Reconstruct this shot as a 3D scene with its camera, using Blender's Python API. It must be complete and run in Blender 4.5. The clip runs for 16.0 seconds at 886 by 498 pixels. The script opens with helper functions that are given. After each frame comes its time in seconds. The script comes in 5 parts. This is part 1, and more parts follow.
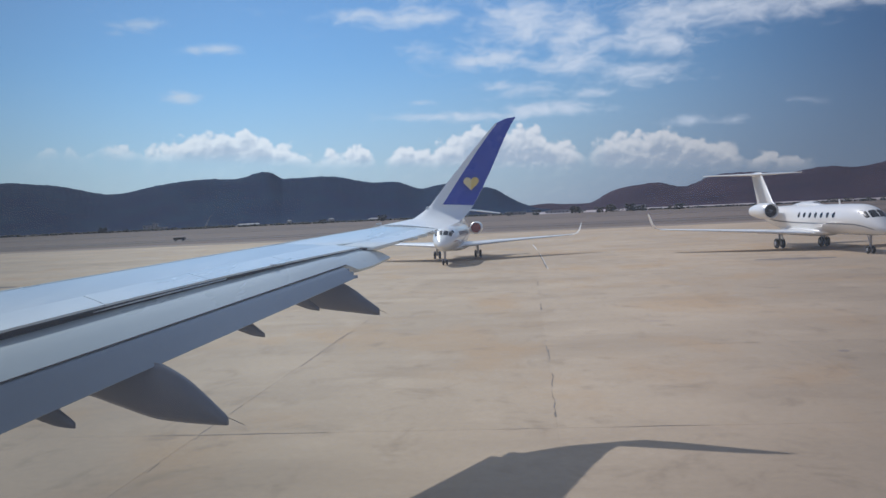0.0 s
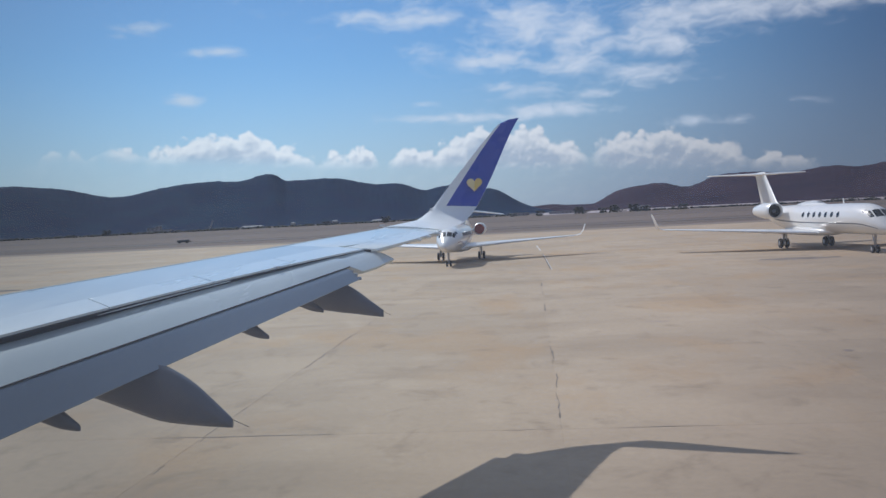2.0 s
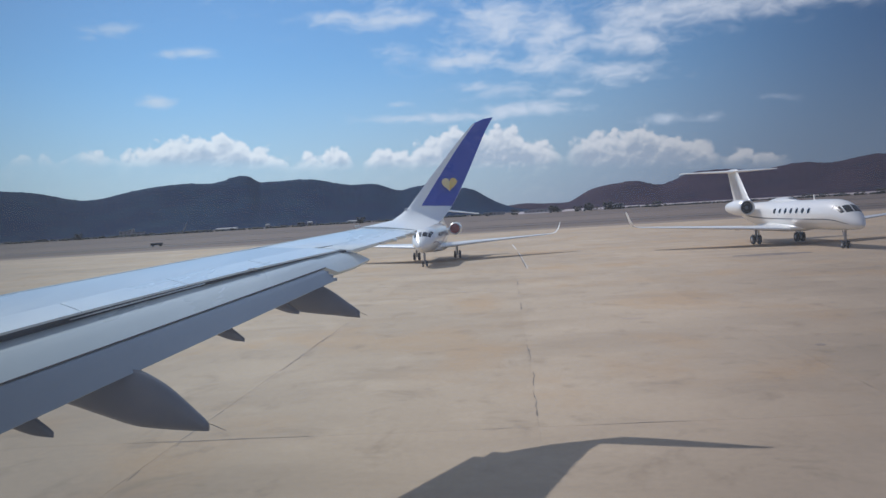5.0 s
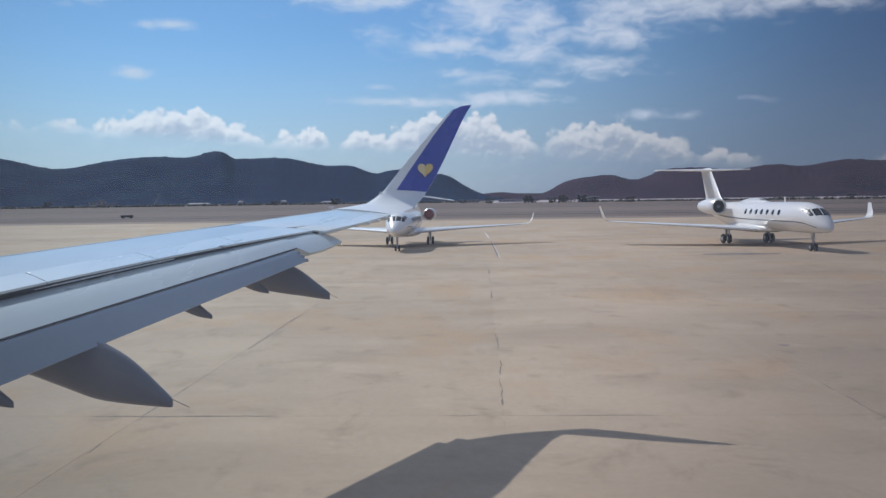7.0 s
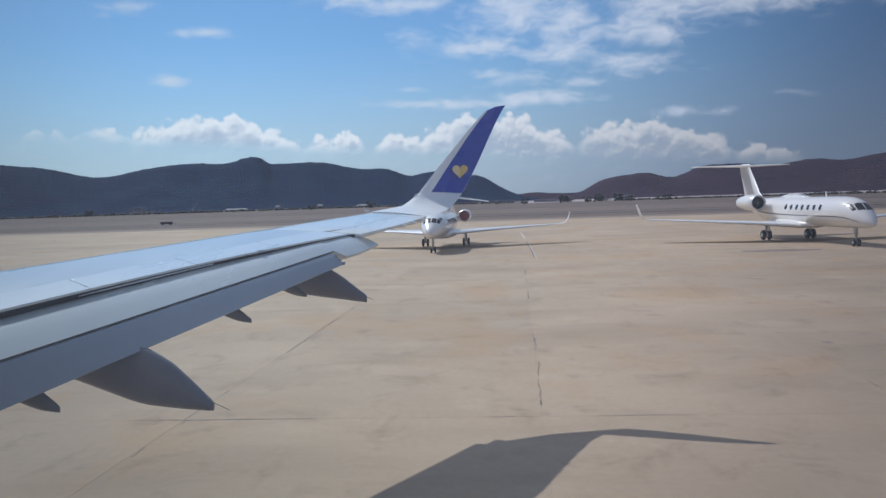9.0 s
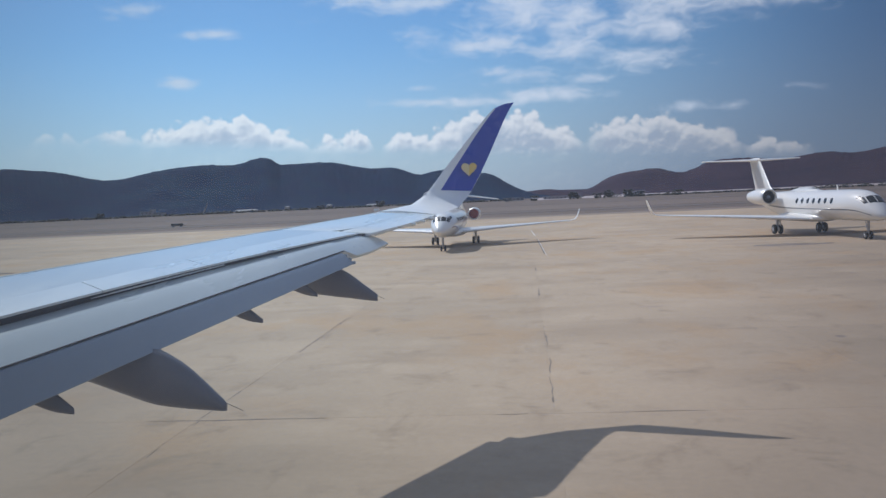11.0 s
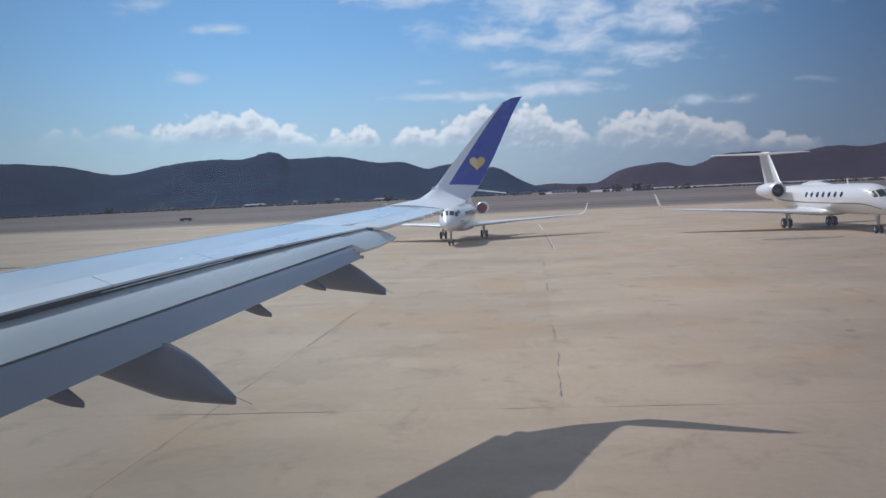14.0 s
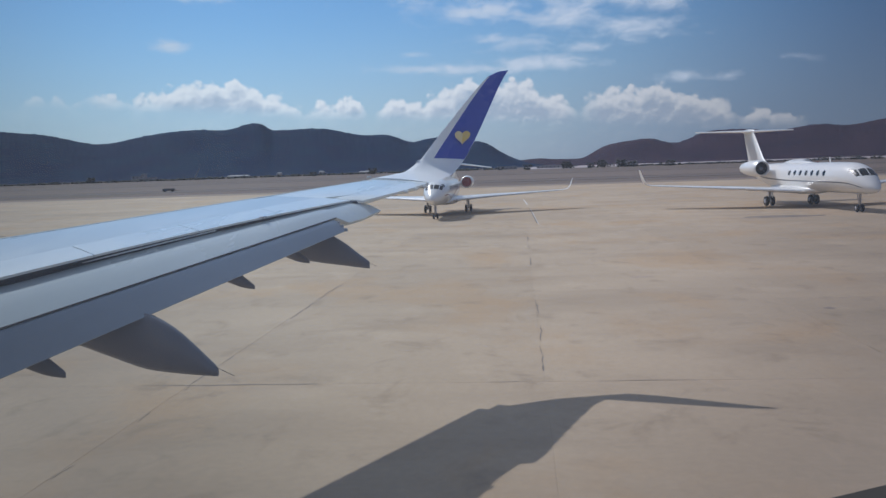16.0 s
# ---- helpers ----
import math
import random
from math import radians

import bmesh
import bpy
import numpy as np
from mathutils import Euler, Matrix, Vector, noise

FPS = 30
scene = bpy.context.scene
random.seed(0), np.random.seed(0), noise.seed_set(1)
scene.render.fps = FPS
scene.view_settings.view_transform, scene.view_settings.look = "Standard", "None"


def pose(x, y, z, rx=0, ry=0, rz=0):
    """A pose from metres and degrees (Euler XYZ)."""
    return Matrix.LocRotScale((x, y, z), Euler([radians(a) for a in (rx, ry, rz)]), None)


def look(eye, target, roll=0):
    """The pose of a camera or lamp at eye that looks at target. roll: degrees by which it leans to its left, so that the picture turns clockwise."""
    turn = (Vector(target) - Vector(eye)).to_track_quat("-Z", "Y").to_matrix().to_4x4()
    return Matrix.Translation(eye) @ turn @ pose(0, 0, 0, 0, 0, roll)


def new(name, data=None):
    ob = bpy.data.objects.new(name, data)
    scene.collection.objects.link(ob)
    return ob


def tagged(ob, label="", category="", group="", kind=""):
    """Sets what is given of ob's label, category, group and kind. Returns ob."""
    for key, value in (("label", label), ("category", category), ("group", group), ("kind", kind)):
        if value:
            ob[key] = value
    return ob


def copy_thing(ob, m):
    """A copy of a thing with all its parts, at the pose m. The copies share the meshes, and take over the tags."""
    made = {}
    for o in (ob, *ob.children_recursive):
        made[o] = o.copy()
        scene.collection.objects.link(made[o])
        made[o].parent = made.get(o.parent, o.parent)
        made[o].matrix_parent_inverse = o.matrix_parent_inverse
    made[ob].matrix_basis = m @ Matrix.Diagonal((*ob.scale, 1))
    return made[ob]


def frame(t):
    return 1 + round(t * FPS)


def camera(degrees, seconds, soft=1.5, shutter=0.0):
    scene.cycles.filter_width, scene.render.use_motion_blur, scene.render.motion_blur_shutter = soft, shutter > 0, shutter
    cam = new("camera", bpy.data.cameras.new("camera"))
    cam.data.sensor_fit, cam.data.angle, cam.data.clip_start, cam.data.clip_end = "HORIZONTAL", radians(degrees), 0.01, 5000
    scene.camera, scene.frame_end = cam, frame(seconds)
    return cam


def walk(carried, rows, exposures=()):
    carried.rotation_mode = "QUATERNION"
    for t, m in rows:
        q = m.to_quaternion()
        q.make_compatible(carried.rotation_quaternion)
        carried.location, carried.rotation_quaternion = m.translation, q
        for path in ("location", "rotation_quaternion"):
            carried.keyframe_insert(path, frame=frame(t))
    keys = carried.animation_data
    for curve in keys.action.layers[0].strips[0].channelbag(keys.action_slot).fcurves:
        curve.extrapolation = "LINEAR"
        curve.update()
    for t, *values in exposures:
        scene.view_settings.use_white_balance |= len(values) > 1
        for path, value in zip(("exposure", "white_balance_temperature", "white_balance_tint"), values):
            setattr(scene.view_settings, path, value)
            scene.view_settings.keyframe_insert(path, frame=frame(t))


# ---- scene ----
# ---- camera: a passenger's eye at the cabin window; x aft, y outboard, z up ----
cam = camera(54.0, 16.0, soft=1.5)
PATH = [
    (0.0, pose(-0.001, -0.002, 4.800, 87.706, 2.537, 5.580)),
    (0.5, pose(-0.001, -0.002, 4.799, 87.481, 3.180, 5.867)),
    (1.0, pose(-0.001, -0.001, 4.799, 87.633, 2.928, 5.747)),
    (1.5, pose(-0.002, -0.002, 4.798, 87.725, 3.097, 6.170)),
    (2.0, pose(-0.002, -0.002, 4.800, 87.803, 2.803, 5.807)),
    (2.5, pose(-0.001, -0.001, 4.800, 87.790, 3.477, 5.698)),
    (3.0, pose(-0.000, -0.000, 4.801, 87.824, 3.502, 5.439)),
    (3.2, pose(-0.001, -0.002, 4.799, 87.739, 3.835, 5.409)),
    (5.3, pose(0.003, -0.001, 4.797, 87.704, 3.347, 4.141)),
    (5.5, pose(0.005, 0.002, 4.800, 87.308, 3.483, 4.400)),
    (6.0, pose(0.005, 0.004, 4.798, 89.549, 0.646, 1.710)),
    (6.5, pose(0.008, 0.008, 4.796, 85.761, 1.588, 2.277)),
    (7.0, pose(0.004, 0.006, 4.804, 86.711, 0.772, 2.525)),
    (7.5, pose(0.001, -0.002, 4.800, 85.925, 1.661, 5.044)),
    (8.0, pose(0.000, 0.000, 4.800, 86.850, 0.900, 4.500)),
    (8.5, pose(-0.001, -0.000, 4.797, 87.197, 0.952, 4.211)),
    (9.0, pose(0.003, -0.000, 4.802, 86.860, 1.815, 4.833)),
    (9.5, pose(0.006, 0.004, 4.804, 86.944, 1.214, 4.137)),
    (10.0, pose(-0.002, -0.005, 4.800, 86.812, 2.855, 5.904)),
    (10.2, pose(0.002, -0.001, 4.797, 86.709, 2.571, 5.578)),
    (12.5, pose(-0.001, -0.001, 4.800, 86.954, 2.564, 5.402)),
    (13.0, pose(-0.000, 0.000, 4.800, 86.871, 2.722, 5.567)),
    (13.5, pose(-0.000, -0.001, 4.800, 87.161, 2.452, 4.986)),
    (14.0, pose(-0.002, -0.003, 4.798, 86.417, 2.630, 5.978)),
    (14.5, pose(-0.002, -0.002, 4.799, 86.247, 3.177, 6.124)),
    (15.0, pose(0.001, 0.000, 4.801, 84.177, 2.880, 7.448)),
    (15.2, pose(0.000, -0.000, 4.801, 83.678, 2.065, 8.210)),
    (15.5, pose(0.000, 0.000, 4.795, 84.412, 1.330, 6.098)),
    (16.0, pose(0.000, 0.000, 4.798, 84.656, 1.906, 4.985)),
]

walk(cam, PATH, exposures=[(0.0, 0.03, 5880, 10), (14.0, 0.02, 5880, 10), (15.2, -0.05, 5840, 10), (16.0, -0.08, 5840, 10)])

# ---- light ----
SUN_TO = Vector((-0.708, 0.79, 1.0)).normalized()
SUN_EL = math.asin(SUN_TO.z)
SUN_AZ = math.atan2(SUN_TO.x, SUN_TO.y)

sun = new("sun", bpy.data.lights.new("sun", "SUN"))
sun.data.energy = 3.05
sun.data.angle = radians(0.55)
sun.data.color = (1.0, 0.94, 0.86)
sun.matrix_world = look((0, 0, 300), Vector((0, 0, 300)) - SUN_TO)


class Nodes:
    """A small writer of node trees."""

    def __init__(self, tree):
        self.tree = tree
        tree.nodes.clear()

    def add(self, kind, **sets):
        n = self.tree.nodes.new(kind)
        for key, value in sets.items():
            if key == "operation":
                n.operation = value
            elif key == "blend_type":
                n.blend_type = value
            elif key == "data_type":
                n.data_type = value
            elif key == "sky_type":
                n.sky_type = value
            elif key == "feature":
                n.feature = value
        return n

    def link(self, a, b):
        self.tree.links.new(a, b)

    def put(self, value, socket):
        if isinstance(value, bpy.types.NodeSocket):
            self.link(value, socket)
        else:
            socket.default_value = value

    def math(self, op, a, b=0.0, c=0.0, clamp=False):
        n = self.add("ShaderNodeMath", operation=op)
        n.use_clamp = clamp
        self.put(a, n.inputs[0])
        self.put(b, n.inputs[1])
        self.put(c, n.inputs[2])
        return n.outputs[0]

    def vec(self, op, a, b=(0, 0, 0), out=0):
        n = self.add("ShaderNodeVectorMath", operation=op)
        self.put(a, n.inputs[0])
        self.put(b, n.inputs[1])
        return n.outputs[out]

    def noise(self, vector, scale, detail=4.0, rough=0.55, distort=0.0):
        n = self.add("ShaderNodeTexNoise")
        self.put(vector, n.inputs["Vector"])
        n.inputs["Scale"].default_value = scale
        n.inputs["Detail"].default_value = detail
        n.inputs["Roughness"].default_value = rough
        n.inputs["Distortion"].default_value = distort
        return n.outputs["Fac"]

    def ramp(self, value, low, high, a=0.0, b=1.0):
        n = self.add("ShaderNodeMapRange")
        n.interpolation_type = "SMOOTHSTEP"
        self.put(value, n.inputs[0])
        for i, v in enumerate((low, high, a, b), 1):
            n.inputs[i].default_value = v
        return n.outputs[0]

    def mix(self, fac, a, b, blend="MIX"):
        n = self.add("ShaderNodeMix", data_type="RGBA", blend_type=blend)
        self.put(fac, n.inputs["Factor"])
        self.put(a if isinstance(a, bpy.types.NodeSocket) else (*a, 1.0), n.inputs[6])
        self.put(b if isinstance(b, bpy.types.NodeSocket) else (*b, 1.0), n.inputs[7])
        return n.outputs[2]


# sky with its clouds: cumulus low over the hills, thin high cloud above them
world = bpy.data.worlds.new("sky")
scene.world = world
world.use_nodes = True
W = Nodes(world.node_tree)
sky = W.add("ShaderNodeTexSky", sky_type="NISHITA")
sky.sun_disc = False
sky.sun_elevation = SUN_EL
sky.sun_rotation = SUN_AZ
sky.altitude = 0.0
sky.air_density = 1.0
sky.dust_density = 0.3
sky.ozone_density = 4.0
way = W.vec("NORMALIZE", W.add("ShaderNodeTexCoord").outputs["Generated"])
parts = W.add("ShaderNodeSeparateXYZ")
W.link(way, parts.inputs[0])
az = W.math("MULTIPLY", W.math("ARCTAN2", parts.outputs[0], parts.outputs[1]), 180 / math.pi)
el = W.math("MULTIPLY", W.math("ARCSINE", parts.outputs[2]), 180 / math.pi)
flat = W.add("ShaderNodeCombineXYZ")
W.link(az, flat.inputs[0])
W.link(el, flat.inputs[1])
chart = flat.outputs[0]


def banks(spots):
    """How much thin cloud there is: soft heaps at (azimuth, elevation, half width, half height, weight)."""
    total = None
    for a, e, wa, we, weight in spots:
        d = W.vec("MULTIPLY", W.vec("SUBTRACT", chart, (a, e, 0)), (0.78 / wa, 0.82 / we, 0))
        g = W.math("MULTIPLY", W.math("EXPONENT", W.math("MULTIPLY", W.vec("DOT_PRODUCT", d, d, 1), -1.0)), weight)
        total = g if total is None else W.math("MAXIMUM", total, g)
    return total


# cumulus as domes: azimuth, top elevation, half width, weight
DOMES = [(-35.0, 4.9, 2.5, 0.6), (-30.1, 4.76, 1.9, 0.42), (-28.1, 4.82, 1.5, 0.42), (-25.7, 5.12, 1.5, 0.48), (-23.3, 5.0, 1.3, 0.82), (-21.5, 5.6, 1.35, 1.0),
         (-19.7, 5.88, 1.45, 1.0), (-17.9, 5.84, 1.45, 1.0), (-16.1, 5.0, 1.4, 0.85), (-14.8, 4.55, 1.1, 0.7), (-12.7, 4.45, 1.4, 0.95), (-11.0, 4.72, 1.0, 0.95),
         (-7.9, 4.55, 1.2, 0.95), (-6.5, 4.35, 1.4, 0.95), (-4.7, 4.9, 1.6, 1.0), (-3.1, 5.66, 1.3, 1.0), (-1.4, 5.4, 1.5, 1.0), (0.1, 5.48, 1.35, 1.0), (1.8, 4.8, 1.6, 0.9),
         (2.9, 4.1, 1.1, 0.50), (4.9, 4.2, 1.1, 0.45), (6.2, 4.66, 1.5, 0.85), (7.4, 4.62, 1.4, 0.9), (8.7, 5.05, 1.15, 1.0), (10.3, 4.25, 1.5, 0.85), (11.9, 3.85, 1.5, 0.8),
         (12.8, 3.3, 1.0, 0.5), (15.0, 3.05, 1.4, 0.72), (16.5, 2.5, 1.4, 0.5), (27.0, 3.0, 3.0, 0.7)]


def domes():
    """The height of the highest dome over a direction, and its weight there."""
    best, weight = None, None
    for a, top, w, g in DOMES:
        q = W.math("MULTIPLY", W.math("SUBTRACT", az, a), 1 / w)
        h = W.math("MULTIPLY_ADD", W.math("MULTIPLY", q, q), -0.75, top)
        k = W.math("MULTIPLY", W.math("EXPONENT", W.math("MULTIPLY", W.math("MULTIPLY", q, q), -1.0)), g)
        best = h if best is None else W.math("MAXIMUM", best, h)
        weight = k if weight is None else W.math("MAXIMUM", weight, k)
    return best, weight


def billow(shift):
    """Rounded lumps upon a broader swell, about nought to one."""
    q = W.vec("ADD", W.vec("MULTIPLY", chart, (1.0, 1.15, 1)), shift)
    warp = W.add("ShaderNodeTexNoise")
    W.link(q, warp.inputs["Vector"])
    warp.inputs["Scale"].default_value = 1.6
    bent = W.vec("ADD", q, W.vec("MULTIPLY", W.vec("SUBTRACT", warp.outputs["Color"], (0.5, 0.5, 0.5)), (0.55, 0.55, 0)))
    lumps = W.add("ShaderNodeTexVoronoi", feature="SMOOTH_F1")
    W.link(bent, lumps.inputs["Vector"])
    lumps.inputs["Scale"].default_value = 0.95
    lumps.inputs["Detail"].default_value = 2.6
    lumps.inputs["Roughness"].default_value = 0.47
    lumps.inputs["Smoothness"].default_value = 0.5
    return W.math("MULTIPLY_ADD", lumps.outputs["Distance"], -1.1, 1.0)


height, weight = domes()
lumpy = billow((0, 0, 0))
upper = billow((-0.13, 0.24, 0))
depth = W.math("ADD", W.math("SUBTRACT", height, el), W.math("MULTIPLY_ADD", lumpy, 0.95, 0.04))
base = W.math("MULTIPLY_ADD", az, -0.058, 3.15)
above_base = W.ramp(W.math("SUBTRACT", el, base), -0.7, 0.35, 0.0, 1.0)
heap_alpha = W.math("MULTIPLY", W.math("MULTIPLY", W.ramp(depth, -0.06, 0.40), W.ramp(weight, 0.10, 0.62)), W.math("MULTIPLY_ADD", above_base, 0.84, 0.12))
# lit along the tops and on the lumps that face the sun, grey-blue in the hollows and underneath
relief = W.math("MULTIPLY_ADD", W.math("SUBTRACT", lumpy, upper), 0.60, W.math("MULTIPLY", W.ramp(depth, 0.25, 1.7), -0.46))
lit = W.ramp(relief, -0.55, 0.04, 0.0, 1.0)
streaks = banks([(-19.4, 10.95, 1.5, 0.30, 0.95), (-20.9, 10.9, 1.2, 0.30, 0.72), (-21.96, 8.0, 0.95, 0.36, 1.12), (-24.35, 12.3, 1.3, 0.5, 0.75),
                 (-5.84, 6.40, 2.7, 0.30, 0.92), (-2.33, 6.26, 3.0, 0.34, 0.95), (1.2, 6.46, 3.5, 0.50, 1.0), (-6.9, 7.31, 1.3, 0.2, 0.7), (-6.3, 10.43, 1.2, 0.75, 0.78),
                 (-7.4, 12.7, 3.4, 0.7, 0.95), (-10.5, 12.95, 2.4, 0.5, 0.8), (-1.9, 9.83, 2.7, 0.7, 0.98), (0.7, 12.0, 3.4, 1.5, 1.0), (3.6, 10.9, 2.4, 1.5, 0.95), (3.2, 9.3, 2.4, 0.85, 0.95),
                 (8.2, 10.8, 2.3, 1.5, 1.0), (9.2, 10.0, 1.5, 0.95, 1.0), (7.5, 8.4, 2.7, 0.85, 0.82), (-1.6, 8.1, 1.3, 0.34, 0.85), (0.6, 7.8, 2.3, 0.5, 0.72), (4.3, 7.4, 1.7, 0.34, 0.82),
                 (14.0, 11.9, 9.0, 1.1, 1.0), (19.7, 11.7, 5.5, 0.9, 0.98), (10.6, 5.15, 2.7, 0.36, 0.62), (16.9, 6.0, 1.6, 0.28, 0.34), (5.0, 16.0, 16.0, 2.6, 0.95)])
wisp_bend = W.add("ShaderNodeTexNoise")
W.link(chart, wisp_bend.inputs["Vector"])
wisp_bend.inputs["Scale"].default_value = 0.5
drawn = W.vec("ADD", W.vec("MULTIPLY", chart, (0.52, 1.25, 1)), W.vec("MULTIPLY", wisp_bend.outputs["Color"], (1.1, 1.1, 0)))
thin = W.noise(drawn, 0.95, 7.0, 0.60, 0.2)
streak_alpha = W.ramp(W.math("SUBTRACT", W.math("MULTIPLY", streaks, 0.92), W.math("MULTIPLY_ADD", thin, -1.55, 1.03)), -0.06, 0.95, 0.0, 0.86)
# unseen veil of cloud overhead, added to whiten and lift the fill light
veil = W.math("MULTIPLY", W.ramp(thin, 0.30, 0.62), W.ramp(el, 15.0, 38.0, 0.0, 0.62))
streak_alpha = W.math("MAXIMUM", streak_alpha, veil)
haze = W.ramp(el, 0.0, 11.0, 0.72, 0.0)
SKY_WHITE = (8.4, 8.8, 9.3)
toward = W.vec("DOT_PRODUCT", way, tuple(SUN_TO), 1)
deep = W.ramp(toward, 0.36, 0.72, 0.43, 0.96)
blue = W.mix(W.ramp(toward, 0.2, 0.6), (0.60, 0.86, 1.34), (0.80, 0.985, 1.07))
base_sky = W.mix(haze, W.mix(1.0, sky.outputs[0], blue, "MULTIPLY"), W.mix(W.ramp(toward, 0.42, 0.66), (5.2, 6.4, 8.7), (6.0, 6.95, 8.1)))
deep_sky = W.vec("SCALE", base_sky)
W.link(deep, deep_sky.node.inputs["Scale"])
high = W.mix(streak_alpha, deep_sky, SKY_WHITE)
puff = W.vec("SCALE", W.mix(lit, (5.6, 6.5, 7.6), (10.2, 10.25, 10.2)))
W.link(W.ramp(toward, 0.38, 0.72, 0.56, 1.0), puff.node.inputs["Scale"])
both = W.mix(heap_alpha, high, puff)
glow = W.add("ShaderNodeBackground")
W.link(both, glow.inputs["Color"])
glow.inputs["Strength"].default_value = 0.076
out = W.add("ShaderNodeOutputWorld")
W.link(glow.outputs[0], out.inputs[0])


# ---- materials ----
def material(name, colour, rough=0.5, metal=0.0, second=None, scale=1.0, amount=0.5, fine=30.0, grain=0.06, bump=0.0, coat=0.0, stretch=(1, 1, 1),
             per_object=0.0, per_island=0.0, stains=None, spec=0.5, coat_rough=0.08, world_scale=False):
    """A surface with a patchy second colour, fine grain, a little relief, and a shade of its own for each piece."""
    m = bpy.data.materials.new(name)
    m.use_nodes = True
    N = Nodes(m.node_tree)
    shader = N.add("ShaderNodeBsdfPrincipled")
    origin = N.add("ShaderNodeNewGeometry").outputs["Position"] if world_scale else N.add("ShaderNodeTexCoord").outputs["Object"]
    place = N.vec("MULTIPLY", origin, stretch)
    patch = N.noise(place, scale, 5.0, 0.6)
    col = N.mix(N.ramp(patch, 0.35, 0.7, 0.0, amount), colour, second or tuple(c * 0.8 for c in colour))
    if stains:
        tint, size, low, high = stains
        col = N.mix(N.ramp(N.noise(place, size, 6.0, 0.7, 0.4), low, high), col, tint)
    tiny = N.noise(place, fine, 3.0, 0.6)
    col = N.mix(grain, col, N.mix(tiny, (0.05, 0.05, 0.05), (1, 1, 1)), "OVERLAY")
    if per_object or per_island:
        rnd = N.add("ShaderNodeObjectInfo").outputs["Random"] if per_object else N.add("ShaderNodeNewGeometry").outputs["Random Per Island"]
        k = per_object or per_island
        shade = N.math("MULTIPLY_ADD", rnd, k, 1.0 - k / 2)
        col = N.vec("SCALE", col)
        col.node.inputs["Scale"].default_value = 1.0
        N.link(shade, col.node.inputs["Scale"])
    N.link(col, shader.inputs["Base Color"])
    N.link(N.math("ADD", N.math("MULTIPLY", patch, 0.16), rough - 0.08, clamp=True), shader.inputs["Roughness"])
    shader.inputs["Metallic"].default_value = metal
    shader.inputs["Specular IOR Level"].default_value = spec
    shader.inputs["Coat Weight"].default_value = coat
    shader.inputs["Coat Roughness"].default_value = coat_rough
    if bump:
        b = N.add("ShaderNodeBump")
        b.inputs["Strength"].default_value = bump
        b.inputs["Distance"].default_value = 0.02
        N.link(tiny, b.inputs["Height"])
        N.link(b.outputs[0], shader.inputs["Normal"])
    o = N.add("ShaderNodeOutputMaterial")
    N.link(shader.outputs[0], o.inputs[0])
    return m


def concrete(name, slab):
    """Weathered apron concrete: broad tonal drifts, drawn-out streaks, rusty patches, pale wear and fine speckle."""
    m = bpy.data.materials.new(name)
    m.use_nodes = True
    N = Nodes(m.node_tree)
    shader = N.add("ShaderNodeBsdfPrincipled")
    place = N.add("ShaderNodeNewGeometry").outputs["Position"]
    broad = N.noise(N.vec("MULTIPLY", place, (0.6, 1.0, 0)), 0.07, 4.0, 0.55)
    streak = N.noise(N.vec("MULTIPLY", place, (0.45, 1.0, 0)), 0.26, 6.0, 0.58, 0.5)
    cloudy = N.noise(N.vec("MULTIPLY", place, (1.0, 0.8, 0)), 0.42, 5.0, 0.58, 0.3)
    rust = N.noise(N.vec("ADD", N.vec("MULTIPLY", place, (1.0, 0.7, 0)), (37.0, 11.0, 0.0)), 0.16, 6.0, 0.62, 0.3)
    speckle = N.noise(place, 5.0, 4.0, 0.65)
    grimy = N.noise(N.vec("ADD", N.vec("MULTIPLY", place, (1.0, 0.7, 0)), (5.0, 71.0, 0.0)), 0.75, 6.0, 0.66, 0.5)
    col = N.mix(N.ramp(broad, 0.32, 0.68), (0.385, 0.300, 0.206), (0.460, 0.358, 0.246))
    col = N.mix(N.ramp(streak, 0.46, 0.74, 0.0, 0.75), col, (0.325, 0.248, 0.168))
    col = N.mix(N.ramp(cloudy, 0.52, 0.75, 0.0, 0.65), col, (0.490, 0.388, 0.276))
    col = N.mix(N.ramp(rust, 0.48, 0.68, 0.0, 0.68), col, (0.425, 0.288, 0.160))
    col = N.mix(N.ramp(grimy, 0.52, 0.74, 0.0, 0.72), col, (0.285, 0.216, 0.145))
    col = N.mix(0.14, col, N.mix(speckle, (0.05, 0.05, 0.05), (1, 1, 1)), "OVERLAY")
    rnd = N.add("ShaderNodeObjectInfo").outputs["Random"] if slab else N.add("ShaderNodeNewGeometry").outputs["Random Per Island"]
    shade = N.vec("SCALE", col)
    N.link(N.math("MULTIPLY_ADD", rnd, 0.09, 0.955), shade.node.inputs["Scale"])
    N.link(shade, shader.inputs["Base Color"])
    N.link(N.math("MULTIPLY_ADD", cloudy, 0.2, 0.74), shader.inputs["Roughness"])
    shader.inputs["Specular IOR Level"].default_value = 0.25
    b = N.add("ShaderNodeBump")
    b.inputs["Strength"].default_value = 0.12
    b.inputs["Distance"].default_value = 0.02
    N.link(speckle, b.inputs["Height"])
    N.link(b.outputs[0], shader.inputs["Normal"])
    o = N.add("ShaderNodeOutputMaterial")
    N.link(shader.outputs[0], o.inputs[0])
    return m


